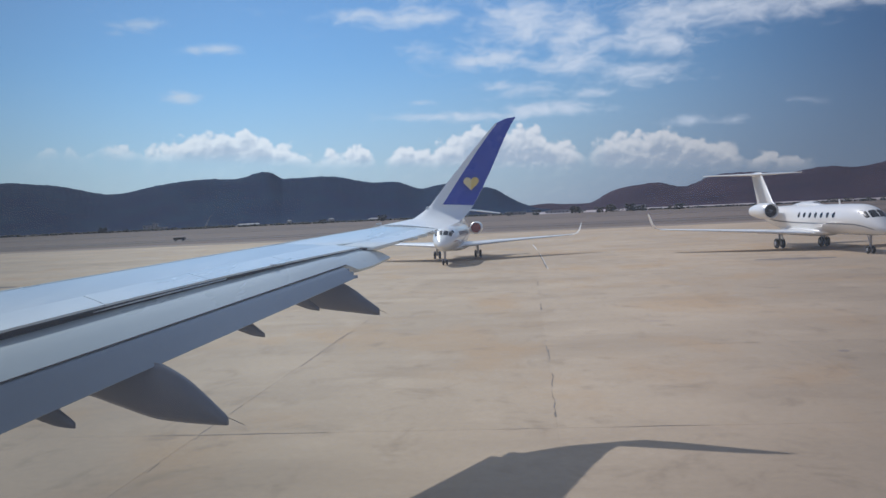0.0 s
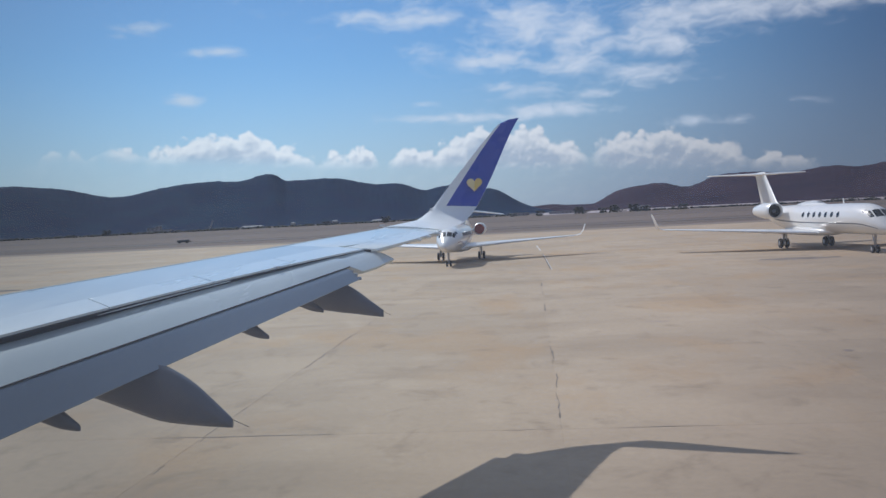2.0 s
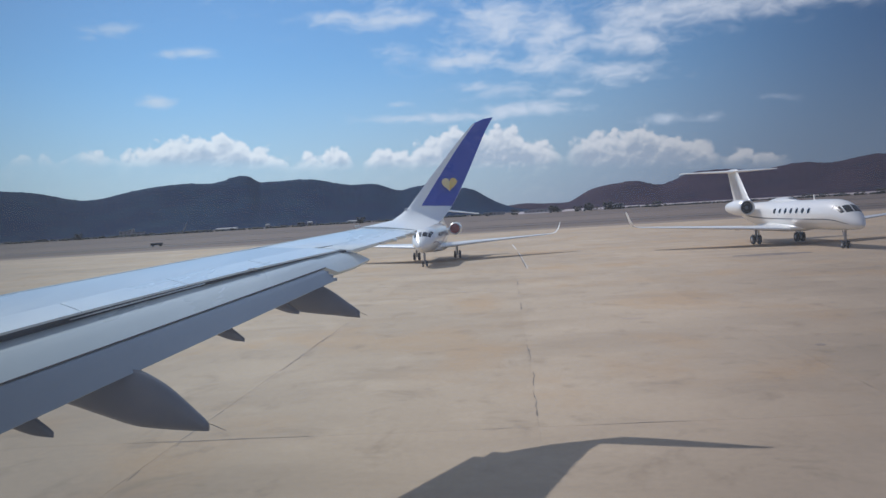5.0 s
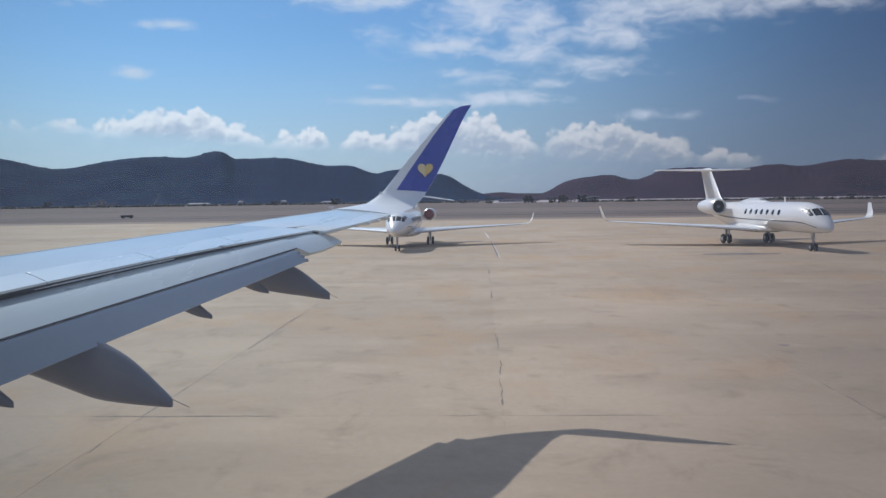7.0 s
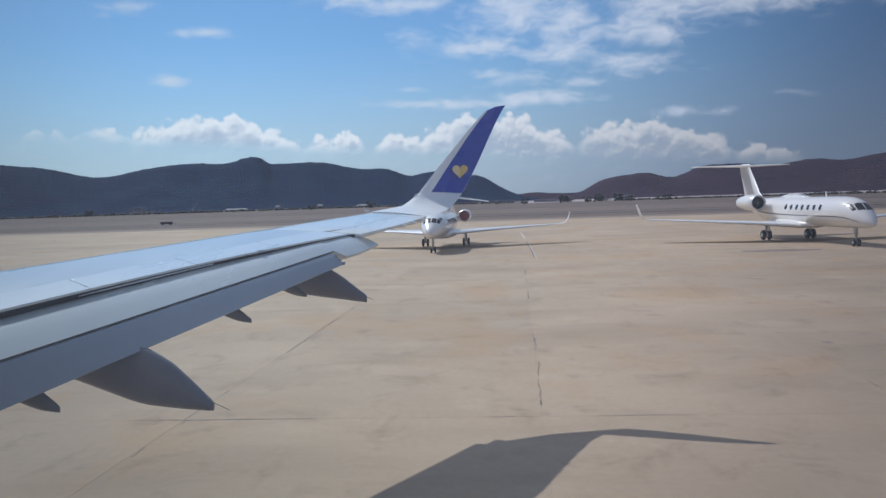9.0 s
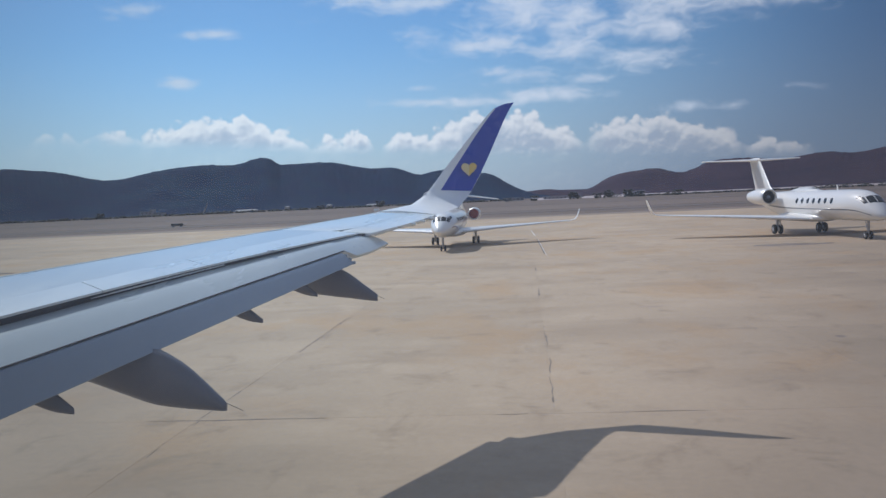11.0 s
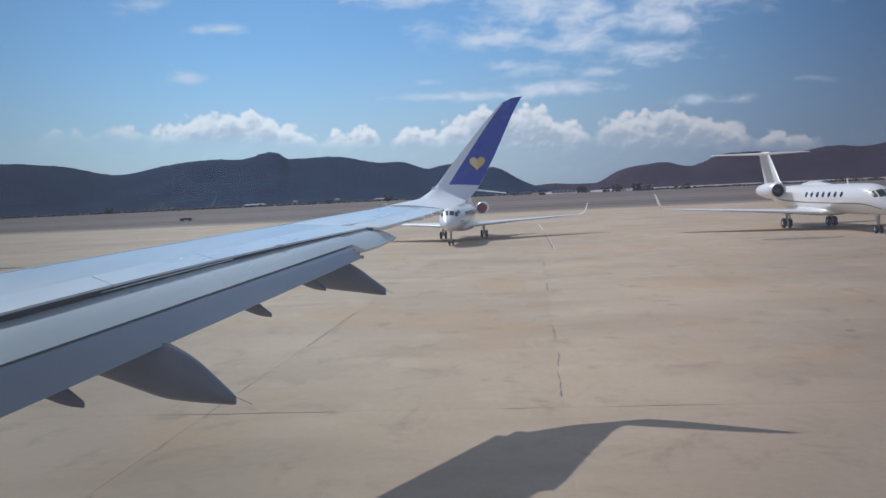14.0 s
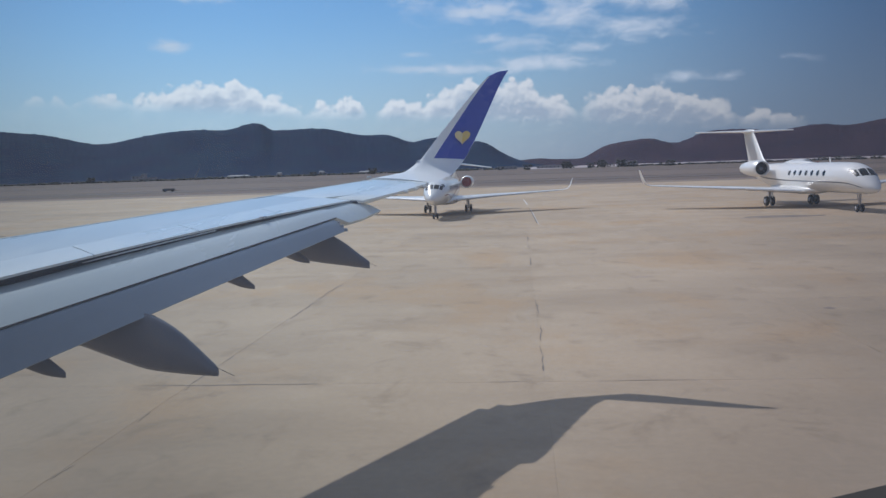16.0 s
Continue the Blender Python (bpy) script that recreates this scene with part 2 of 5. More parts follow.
CONCRETE = concrete("apron_concrete", True)
CONCRETE_FAR = concrete("apron_concrete_far", False)
FILLER = material("joint_filler", (0.37, 0.29, 0.205), 0.9, scale=0.45, second=(0.45, 0.355, 0.25), amount=1.0, stains=((0.12, 0.095, 0.075), 0.8, 0.58, 0.7))
PATCH = material("asphalt_patch", (0.10, 0.085, 0.072), 0.85, second=(0.15, 0.125, 0.105), scale=1.2, grain=0.2, fine=25)
PAINT_WHITE = material("road_paint_white", (0.72, 0.70, 0.66), 0.7, second=(0.45, 0.40, 0.34), scale=2.5, amount=0.8)
PAINT_YELLOW = material("road_paint_yellow", (0.50, 0.37, 0.17), 0.7, second=(0.36, 0.27, 0.17), scale=1.8, amount=0.9)
FIELD = material("dry_field", (0.175, 0.137, 0.115), 0.95, second=(0.125, 0.100, 0.090), scale=0.012, amount=0.9, fine=0.4, grain=0.12, stretch=(0.3, 1, 1),
                 stains=((0.14, 0.125, 0.085), 0.02, 0.52, 0.7), spec=0.1)
ASPHALT = material("runway_asphalt", (0.135, 0.112, 0.098), 0.85, second=(0.175, 0.146, 0.125), scale=0.02, stretch=(0.2, 1, 1), spec=0.15)
SALT = material("salt_pan", (0.36, 0.30, 0.29), 0.7, second=(0.25, 0.21, 0.205), scale=0.01, stretch=(0.2, 1, 1))
# distance haze painted into the base colours: blue for wood, purplish for heath
SCRUB_HAZED = material("hill_scrub_hazed", (0.003, 0.014, 0.048), 0.95, second=(0.012, 0.032, 0.064), scale=0.011, amount=1.0, fine=0.09, grain=0.6, spec=0.03)
HEATH_HAZED = material("far_scrub_hazed", (0.046, 0.032, 0.048), 0.95, second=(0.026, 0.022, 0.038), scale=0.009, amount=1.0, fine=0.08, grain=0.5, spec=0.03)
# leaf green greyed and lightened, so far haze sits in the colour
LEAF_HAZED = material("bush_leaf_hazed", (0.060, 0.066, 0.062), 0.8, second=(0.085, 0.085, 0.075), scale=0.6, per_island=0.5, spec=0.2)
# white dimmed to grey to paint in the haze before the far buildings
HOUSE_WHITE_HAZED = material("whitewash_hazed", (0.40, 0.39, 0.39), 0.85, second=(0.30, 0.29, 0.285), scale=0.3)
ROOF_TILE = material("roof_tile", (0.20, 0.155, 0.135), 0.85, scale=0.5)
DARK_GLASS = material("dark_glass", (0.012, 0.014, 0.018), 0.28, spec=0.35, grain=0.0)

WING_GREY = material("wing_paint", (0.56, 0.615, 0.625), 0.30, second=(0.72, 0.765, 0.76), scale=0.45, amount=0.8, fine=6.0, grain=0.05, coat=0.7, coat_rough=0.10, stretch=(1.4, 0.35, 1),
                     stains=((0.33, 0.42, 0.47), 0.6, 0.58, 0.85))
WING_LIGHT = material("wing_panel_paint", (0.68, 0.745, 0.75), 0.28, second=(0.82, 0.865, 0.85), scale=0.6, amount=0.9, grain=0.05, coat=0.7, coat_rough=0.10, stretch=(1.5, 0.35, 1),
                      stains=((0.47, 0.57, 0.60), 0.8, 0.56, 0.85))
# one flap paint copied twice: shaded tone for the tabs, lit for the flap
FLAP_SHADED = material("flap_paint_shaded", (0.27, 0.325, 0.395), 0.30, second=(0.22, 0.27, 0.335), scale=0.6, amount=0.7, coat=0.5, coat_rough=0.14, stretch=(1, 0.25, 1),
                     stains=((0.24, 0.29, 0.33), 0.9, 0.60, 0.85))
FLAP_LIT = material("flap_paint_lit", (0.58, 0.635, 0.64), 0.28, second=(0.47, 0.53, 0.55), scale=0.6, amount=0.8, coat=0.6, coat_rough=0.12, stretch=(1, 0.22, 1),
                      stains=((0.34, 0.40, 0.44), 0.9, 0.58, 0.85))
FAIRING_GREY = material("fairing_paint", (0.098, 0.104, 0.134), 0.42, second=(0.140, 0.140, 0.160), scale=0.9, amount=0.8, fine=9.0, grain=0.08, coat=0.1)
BARE_METAL = material("bare_metal", (0.62, 0.62, 0.62), 0.30, metal=0.9, second=(0.5, 0.5, 0.5), scale=2.0)
SEAM = material("seam_dark", (0.035, 0.037, 0.042), 0.6, scale=3)
SEALANT = material("panel_sealant", (0.16, 0.18, 0.20), 0.6, second=(0.10, 0.115, 0.13), scale=3)
# shade of the flap slot put into this dark colour
COVE_SHADE = material("flap_cove", (0.040, 0.054, 0.068), 0.65, second=(0.065, 0.080, 0.095), scale=1.2, amount=0.8)
WINGLET_BLUE = material("winglet_blue", (0.042, 0.076, 0.46), 0.28, second=(0.034, 0.060, 0.36), scale=0.8, amount=0.5, coat=0.5)
WINGLET_WHITE = material("winglet_white", (0.89, 0.91, 0.90), 0.34, second=(0.83, 0.85, 0.845), scale=0.9, amount=0.6, coat=0.4)
HEART_YELLOW = material("heart_yellow", (0.80, 0.56, 0.10), 0.4, second=(0.76, 0.62, 0.30), scale=3.0)
HEART_PALE = material("heart_pale", (0.82, 0.68, 0.34), 0.4, second=(0.8, 0.72, 0.48), scale=3.0)
JET_WHITE = material("jet_white", (0.90, 0.885, 0.84), 0.30, second=(0.84, 0.825, 0.78), scale=0.3, amount=0.5, coat=0.6, coat_rough=0.06, grain=0.03)
JET_GREY = material("jet_grey", (0.38, 0.39, 0.41), 0.35, scale=0.6)
JET_METAL = material("jet_metal", (0.85, 0.85, 0.84), 0.40, metal=0.6, scale=2)
BURGUNDY = material("stripe_burgundy", (0.17, 0.055, 0.065), 0.3, coat=0.4, scale=1)
SLATE = material("stripe_slate", (0.13, 0.15, 0.18), 0.3, coat=0.4, scale=1)
COVER_RED = material("intake_cover_red", (0.23, 0.055, 0.05), 0.75, scale=2)
RUBBER = material("tyre_rubber", (0.028, 0.028, 0.03), 0.8, scale=5)
HUB = material("wheel_hub", (0.45, 0.45, 0.46), 0.4, metal=0.6, scale=5)
FAN_DARK = material("fan_dark", (0.03, 0.032, 0.036), 0.5, scale=4)
CABIN = material("cabin_lining", (0.035, 0.032, 0.032), 0.8, second=(0.028, 0.026, 0.026), scale=3.0)
SKIN = material("fuselage_paint", (0.75, 0.75, 0.74), 0.3, scale=0.4, coat=0.3)


# ---- mesh helpers ----
def part(name, bm, mat, parent=None, label="", smooth=40, kind=""):
    """Links a bmesh as one mesh object, under its thing if it has one."""
    bmesh.ops.recalc_face_normals(bm, faces=bm.faces)
    me = bpy.data.meshes.new(name)
    bm.to_mesh(me)
    bm.free()
    if smooth:
        me.polygons.foreach_set("use_smooth", [True] * len(me.polygons))
        me.set_sharp_from_angle(angle=radians(smooth))
    me.materials.append(mat)
    ob = new(name, me)
    if parent:
        ob.parent = parent
    return tagged(ob, label=label, kind=kind)


def thing(name, label, category, m=None, group="", kind=""):
    ob = new(name)
    ob.empty_display_size = 0.3
    if m is not None:
        ob.matrix_basis = m
    return tagged(ob, label=label, category=category, group=group, kind=kind)


def loft(rings, caps=True, bm=None):
    bm = bm or bmesh.new()
    rows = [[bm.verts.new(p) for p in ring] for ring in rings]
    n = len(rows[0])
    for a, b in zip(rows, rows[1:]):
        for i in range(n):
            bm.faces.new((a[i], a[(i + 1) % n], b[(i + 1) % n], b[i]))
    if caps:
        bm.faces.new(rows[0])
        bm.faces.new(rows[-1][::-1])
    return bm


def box(x0, x1, y0, y1, z0, z1, bevel=0.0, bm=None):
    bm = bm or bmesh.new()
    v = [bm.verts.new((x, y, z)) for z in (z0, z1) for y in (y0, y1) for x in (x0, x1)]
    fs = [bm.faces.new([v[i] for i in q]) for q in ((0, 1, 3, 2), (4, 6, 7, 5), (0, 4, 5, 1), (2, 3, 7, 6), (0, 2, 6, 4), (1, 5, 7, 3))]
    if bevel:
        bmesh.ops.bevel(bm, geom=list({e for f in fs for e in f.edges}), offset=bevel, segments=2, affect="EDGES", profile=0.5)
    return bm


def foil(le, te, thick, n=12, cut=1.0, up=(0, 0, 1), camber=0.02):
    """A closed wing section between its leading and trailing edge; cut keeps only the front of the chord."""
    le, te, up = Vector(le), Vector(te), Vector(up)
    chord = te - le
    c = chord.length

    def at(s, side):
        t = 5 * thick * (0.2969 * math.sqrt(s) - 0.126 * s - 0.3516 * s * s + 0.2843 * s ** 3 - 0.1015 * s ** 4)
        return le + chord * s + up * (c * (camber * 4 * s * (1 - s)) + side * t)
    ss = [cut * (1 - math.cos(math.pi * i / n)) / 2 for i in range(n + 1)]
    return [at(s, 1) for s in reversed(ss)] + [at(s, -1) for s in ss[1:]]


def tube(path, radius, n=10, bm=None, caps=True):
    """A round bar along a path; radius is one number or one for each point."""
    path = [Vector(p) for p in path]
    radii = radius if isinstance(radius, (list, tuple)) else [radius] * len(path)
    rings = []
    for i, p in enumerate(path):
        d = (path[min(i + 1, len(path) - 1)] - path[max(i - 1, 0)]).normalized()
        side = d.cross(Vector((0, 0, 1)) if abs(d.z) < 0.9 else Vector((0, 1, 0))).normalized()
        top = side.cross(d)
        rings.append([p + (side * math.cos(a) + top * math.sin(a)) * radii[i] for a in (2 * math.pi * k / n for k in range(n))])
    return loft(rings, caps, bm)


def oval_ring(y, w, h, zc, n=28, flat=2.0, x=0.0):
    """A cross-section of a body that runs along y."""
    ring = []
    for k in range(n):
        a = 2 * math.pi * k / n
        c, s = math.cos(a), math.sin(a)
        ring.append(Vector((x + w * math.copysign(abs(c) ** (2 / flat), c), y, zc + h * math.copysign(abs(s) ** (2 / flat), s))))
    return ring


def sheet(points, thickness, bm=None):
    """A flat plate with the outline given, thickened along its normal."""
    bm = bm or bmesh.new()
    pts = [Vector(p) for p in points]
    nrm = Vector((0, 0, 0))
    for i in range(len(pts)):
        nrm += (pts[i] - pts[0]).cross(pts[(i + 1) % len(pts)] - pts[0])
    nrm.normalize()
    return loft([[p - nrm * thickness / 2 for p in pts], [p + nrm * thickness / 2 for p in pts]], True, bm)


# ---- ground ----
def ground_sheet():
    bm = bmesh.new()
    bmesh.ops.create_grid(bm, x_segments=40, y_segments=40, size=4900)
    for v in bm.verts:
        v.co.z = -0.16
    return tagged(part("ground", bm, FIELD, smooth=0), "dry brown airfield grass reaching to the foot of the hills", "ground", kind="structure")


ground_sheet()
APRON_END = 188.0
SLAB_X, SLAB_Y, X_JOINT, Y_JOINT = 8.15, 11.1, 0.45, 19.05

apron = tagged(part("apron", box(-700, 700, -60, APRON_END, -0.20, -0.006), FILLER, smooth=0),
               "pale beige concrete apron of large slabs with worn joints", "apron", kind="structure")


def strip(name, x0, x1, y0, y1, top, mat, label, category, skew=0.0):
    bm = bmesh.new()
    n = 24
    for z in (top,):
        rows = []
        for i in range(n + 1):
            x = x0 + (x1 - x0) * i / n
            rows.append([bm.verts.new((x, y + skew * x, zz)) for y, zz in ((y0, -0.2), (y0, z), (y1, z), (y1, -0.2))])
        for a, b in zip(rows, rows[1:]):
            for k in range(3):
                bm.faces.new((a[k], a[k + 1], b[k + 1], b[k]))
    return tagged(part(name, bm, mat, smooth=0), label, category, kind="structure")


strip("apron_margin", -900, 900, APRON_END - 6, 214, -0.003, material("dusty_margin", (0.29, 0.235, 0.185), 0.95, second=(0.20, 0.158, 0.13), scale=0.05, amount=1.0, stretch=(0.15, 1, 1), spec=0.1),
      "dusty worn edge of the apron", "pavement", skew=-0.02)
strip("taxiway", -900, 900, 262, 285, -0.09, ASPHALT, "dark asphalt taxiway beyond the apron", "taxiway")
strip("shoulder", -900, 900, 300, 420, -0.10, material("bare_soil", (0.195, 0.154, 0.130), 0.95, second=(0.155, 0.122, 0.105), scale=0.01, amount=0.8, stretch=(0.2, 1, 1), spec=0.1),
      "bare brown soil between taxiway and runway", "soil")
strip("runway", -1500, 1500, 470, 515, -0.09, ASPHALT, "long grey asphalt runway", "runway")
strip("salt_flat", 12, 2200, 960, 1900, -0.06, SALT, "pale pinkish salt flat beyond the airfield", "salt flat", skew=0.1)


# ---- hills: ridges of several summits, with gullies ----
def ridge(name, label, mat, az0, az1, near, far, profile, seed=0.0):
    bm = bmesh.new()
    na, nr = int((az1 - az0) * 14), 26
    rows = []
    for i in range(na + 1):
        a = az0 + (az1 - az0) * i / na
        top = max(profile(a), 0.0)
        row = []
        for j in range(nr + 1):
            s = j / nr
            r = near + (far - near) * s
            up = math.sin(min(s / 0.62, 1.0) * math.pi / 2) ** 1.35 if s < 0.62 else math.cos((s - 0.62) / 0.38 * math.pi / 2)
            crest = near + (far - near) * 0.62
            z = crest * math.tan(radians(top)) * up
            x, y = r * math.sin(radians(a)), r * math.cos(radians(a))
            q = Vector((x * 0.004 + seed, y * 0.004, 0.3))
            z *= 1.0 + 0.09 * (noise.fractal(q, 0.9, 2.1, 4) * min(1.0, 3.0 * (1 - up) + 0.12))
            z += up * min(top, 1.0) * (3.0 * noise.noise(Vector((x * 0.03, y * 0.03, seed))) + 2.6 * noise.noise(Vector((x * 0.11, y * 0.11, seed))))
            row.append(bm.verts.new((x, y, z - 0.3 + 0.2 * min(top, 1.0))))
        rows.append(row)
    for a, b in zip(rows, rows[1:]):
        for j in range(nr):
            bm.faces.new((a[j], a[j + 1], b[j + 1], b[j]))
    return tagged(part(name, bm, mat, smooth=60), label, "hills", kind="structure")


def bell(x, c, w):
    return math.exp(-((x - c) / w) ** 2)


def edge(x, c, w):
    return 1 / (1 + math.exp(-(x - c) / w))


def wooded(a):
    return (2.732 * edge(-a, 1.75, 1.0) * edge(a, -75, 4) + 0.262 * bell(a, -32.5, 3) - 0.559 * bell(a, -26.3, 2.2) + 0.197 * bell(a, -20.6, 2.2) + 0.40 * bell(a, -17.35, 1.0)
            + 0.22 * bell(a, -16.65, 0.45) + 0.05 * bell(a, -17.1, 0.2) + 0.03 * bell(a, -16.2, 0.15) + 0.135 * bell(a, -13.2, 1.7) - 0.41 * bell(a, -9.8, 2) - 0.823 * bell(a, -6.9, 1.3) - 0.742 * bell(a, -4.2, 1.6)
            + 0.062 * bell(a, -1.8, 1.2) + 0.2 * bell(a, -47, 6) + 0.3 * bell(a, -60, 5))


def heath(a):
    return (1.757 * edge(a, 5.0, 0.8) * edge(-a, -27.3, 0.8) - 0.257 * bell(a, 7.2, 1.2) - 0.589 * bell(a, 9.9, 1.3) + 0.088 * bell(a, 13.2, 1.6)
            - 0.157 * bell(a, 16, 1.2) + 0.151 * bell(a, 18, 1.5) + 0.335 * bell(a, 22.3, 1.5) + 0.3 * bell(a, 25.2, 1.5))


def faint(a):
    return 0.36 * edge(a, -2.5, 0.8) * edge(-a, -40, 3) + 0.10 * bell(a, 1.2, 1.0)


ridge("hills_wooded", "dark wooded hill range with a rocky summit, blue haze painted in", SCRUB_HAZED, -78, 1.5, 1900, 3600, wooded, seed=3.1)
ridge("hills_heath", "dull brown heath hills beyond the airfield, purplish haze painted in", HEATH_HAZED, 2.5, 31, 1800, 3400, heath, seed=9.4)
ridge("hills_faint", "low faint grey ridge between the hill ranges, haze painted in", HEATH_HAZED, -4, 44, 3700, 4700, faint, seed=5.0)


# ---- the airliner's own wing ----
def le_x(y):
    return 0.442 * y - 12.82


def slot_x(y):
    return 0.350 * y - 9.268


def z_slot(y):
    return 4.25 + 0.075 * (y - 16.5) - 0.0029 * (max(y, 9.0) - 11.9) ** 2


def z_crest(y):
    return 4.57 + 0.064 * (y - 20.4)


def tail_x(y):
    """Trailing edge outboard of the flap."""
    return -3.05 + 0.265 * (y - 17.25)


def z_tail(y):
    return 4.21 + 0.06 * (y - 17.25) + 0.008 * max(y - 18.5, 0) ** 2


def pull(y):
    """How far the outer trailing edge lies inboard of the leading edge's station."""
    return 1.0 - 0.034 * min(1.0, max(0.0, (y - 17.0) / 0.7))


def rear(y):
    """Rear end of the top skin: the slot, or the trailing edge further out."""
    k = pull(y)
    return (slot_x(y), z_slot(y)) if y <= 17.0 else (tail_x(y) * k, 4.8 + k * (z_tail(y) - 4.8))


def top_skin(y, s):
    """The top skin at the chord fraction s between leading edge and rear end."""
    x0 = le_x(y)
    x1, z1 = rear(y)
    zc = z_crest(y)
    if s < 0.13:
        z = zc - 0.13 * (1 - s / 0.13) ** 2
    else:
        q = (s - 0.13) / 0.87
        z = zc + (z1 - zc) * (0.45 * q + 0.55 * q * q)
    return Vector((x0 + (x1 - x0) * s, y * (1 - (1 - pull(y)) * s), z))


wing = thing("airliner_wing", "grey airliner wing with lowered flaps and an upturned blue winglet", "wing", pose(0, 0, 0))


def box_section(y, back, n=14):
    """The wing box from the leading edge to back metres ahead of the rear end."""
    x0 = le_x(y)
    chord = rear(y)[0] - x0
    s1 = 1 - back / chord
    depth = 0.10 * chord + 0.06
    ring = [top_skin(y, s1 * (1 - i / n) ** 1.25) for i in range(n + 1)]
    for i in range(1, n + 1):
        s = s1 * (i / n) ** 1.25
        drop = depth * min(1.0, 3.0 * math.sqrt(s)) * (1 - 0.35 * s) * (1 - 0.55 * max(0, s - 0.5))
        p = top_skin(y, s)
        ring.append(Vector((p.x, p.y, min(p.z - 0.02, z_crest(y) - 0.13 - drop * 0.9) if s < 0.13 else p.z - 0.12 - drop * 0.9)))
    return ring


def span(y0, y1, n):
    return [y0 + (y1 - y0) * i / n for i in range(n + 1)]


part("wing_box", loft([box_section(y, 0.34) for y in span(-1.5, 16.99, 12)]), WING_GREY, wing, "blue-grey painted wing box")
# lighter paint puts the sky's grazing sheen into the outer wing and aileron
part("outer_wing", loft([box_section(y, 0.60) for y in span(17.0, 20.66, 6)]), WING_LIGHT, wing, "pale grey outer wing, lighter paint standing in for sky sheen")


def skin_panel(name, y0, y1, ahead, behind, lift, thick, mat, label="", slant=0.0):
    """A curved panel of the top skin between two spans; ahead and behind are metres ahead of the rear end."""
    ny, nx = 6, 6
    bm = bmesh.new()
    lo, hi = [], []
    for i in range(ny + 1):
        y = y0 + (y1 - y0) * i / ny
        pts = []
        for j in range(nx + 1):
            yj = min(y + slant * (1 - j / nx), 16.98) if slant else y
            pts.append(top_skin(yj, 1 - (ahead(yj) + (behind(yj) - ahead(yj)) * j / nx) / (rear(yj)[0] - le_x(yj))))
        lo.append([bm.verts.new(p + Vector((0, 0, -thick * (1 - 0.6 * j / nx)))) for j, p in enumerate(pts)])
        hi.append([bm.verts.new(p + Vector((0, 0, lift))) for p in pts])
    for g, flip in ((hi, 1), (lo, -1)):
        for i in range(ny):
            for j in range(nx):
                bm.faces.new((g[i][j], g[i + 1][j], g[i + 1][j + 1], g[i][j + 1])[::flip])
    for i in range(ny):
        for j in (0, nx):
            bm.faces.new((lo[i][j], lo[i + 1][j], hi[i + 1][j], hi[i][j]))
    for j in range(nx):
        for i in (0, ny):
            bm.faces.new((lo[i][j], lo[i][j + 1], hi[i][j + 1], hi[i][j]))
    return part(name, bm, mat, wing, label, smooth=50)


# spoilers lie flush ahead of the slot, with fine gaps between them
bounds = [4.4, 6.6, 8.75, 10.75, 12.70, 14.72, 17.0]
for y0, y1 in zip(bounds, bounds[1:]):
    skin_panel("spoiler", y0 + 0.008, y1 - 0.008, lambda y: 0.66, lambda y: 0.0, 0.010, 0.05, WING_LIGHT, "light grey spoiler panel", slant=0.42)
    line = [top_skin(y0 + 0.42 * (1 - q), 1 - 0.66 * (1 - q) / (rear(y0)[0] - le_x(y0))) + Vector((0, 0, 0.004)) for q in (0.0, 0.3, 0.6, 1.0)]
    part("gap_seal", tube(line, 0.0035, 5), SEALANT, wing, "dark seal between spoilers")
p = top_skin(14.25, 0.99)
part("hinge", box(p.x - 0.05, p.x + 0.05, 14.18, 14.32, p.z - 0.02, p.z + 0.022, 0.008), BARE_METAL, wing, "bright metal hinge fitting")
# small white stud added to paint in a glint, placed to fit the view
q = top_skin(11.2, 1 - 0.62 / (rear(11.2)[0] - le_x(11.2)))
part("fastener", tube([q - Vector((0, 0, 0.02)), q + Vector((0, 0, 0.006)), q + Vector((0, 0, 0.014))], [0.03, 0.028, 0.010], 10), WINGLET_WHITE, wing, "white stud standing in for a glint on the wing top")
part("panel_edge", tube([top_skin(y, 1 - 0.668 / (rear(y)[0] - le_x(y))) + Vector((0, 0, 0.0)) for y in span(4.4, 16.9, 14)], 0.004, 5), SEALANT, wing)
part("panel_edge", tube([top_skin(y, 0.16) for y in span(2, 20.3, 14)], 0.004, 5), SEALANT, wing)


# slats along the leading edge, slightly drooped
def slat_section(y):
    x0, zt = le_x(y), z_crest(y) - 0.13
    c = 0.13 * (rear(y)[0] - x0) + 0.10
    return foil((x0 - 0.16, y, zt - 0.12), (x0 - 0.16 + c, y, zt + 0.07), 0.15 * c, 7, camber=0.06)


for y0, y1 in ((2.0, 7.6), (7.64, 12.0), (12.04, 16.2), (16.24, 20.35)):
    part("slat", loft([slat_section(y) for y in span(y0, y1, 4)]), WING_LIGHT, wing, "pale grey leading edge slat")


# the drooped flap in two elements, with the cove ahead of it coloured dark as slot shade
def flap_seam(y):
    x = slot_x(y) + 0.67 - 0.0509 * (y - 10)
    return Vector((x, y, 4.822 + 0.2956 * x + 0.00757 * y))


def flap_tail(y):
    x = flap_seam(y).x + 0.335 - 0.0165 * (y - 10)
    return Vector((x, y, 4.8 + 0.3890 * x + 0.0095 * y))


def z_flap(y):
    """Top of the flap where it comes out from under the spoilers."""
    return 3.607 + 0.0781 * (y - 9.55) + 0.0027 * max(y - 9.55, 0.0) * (16.8 - y)


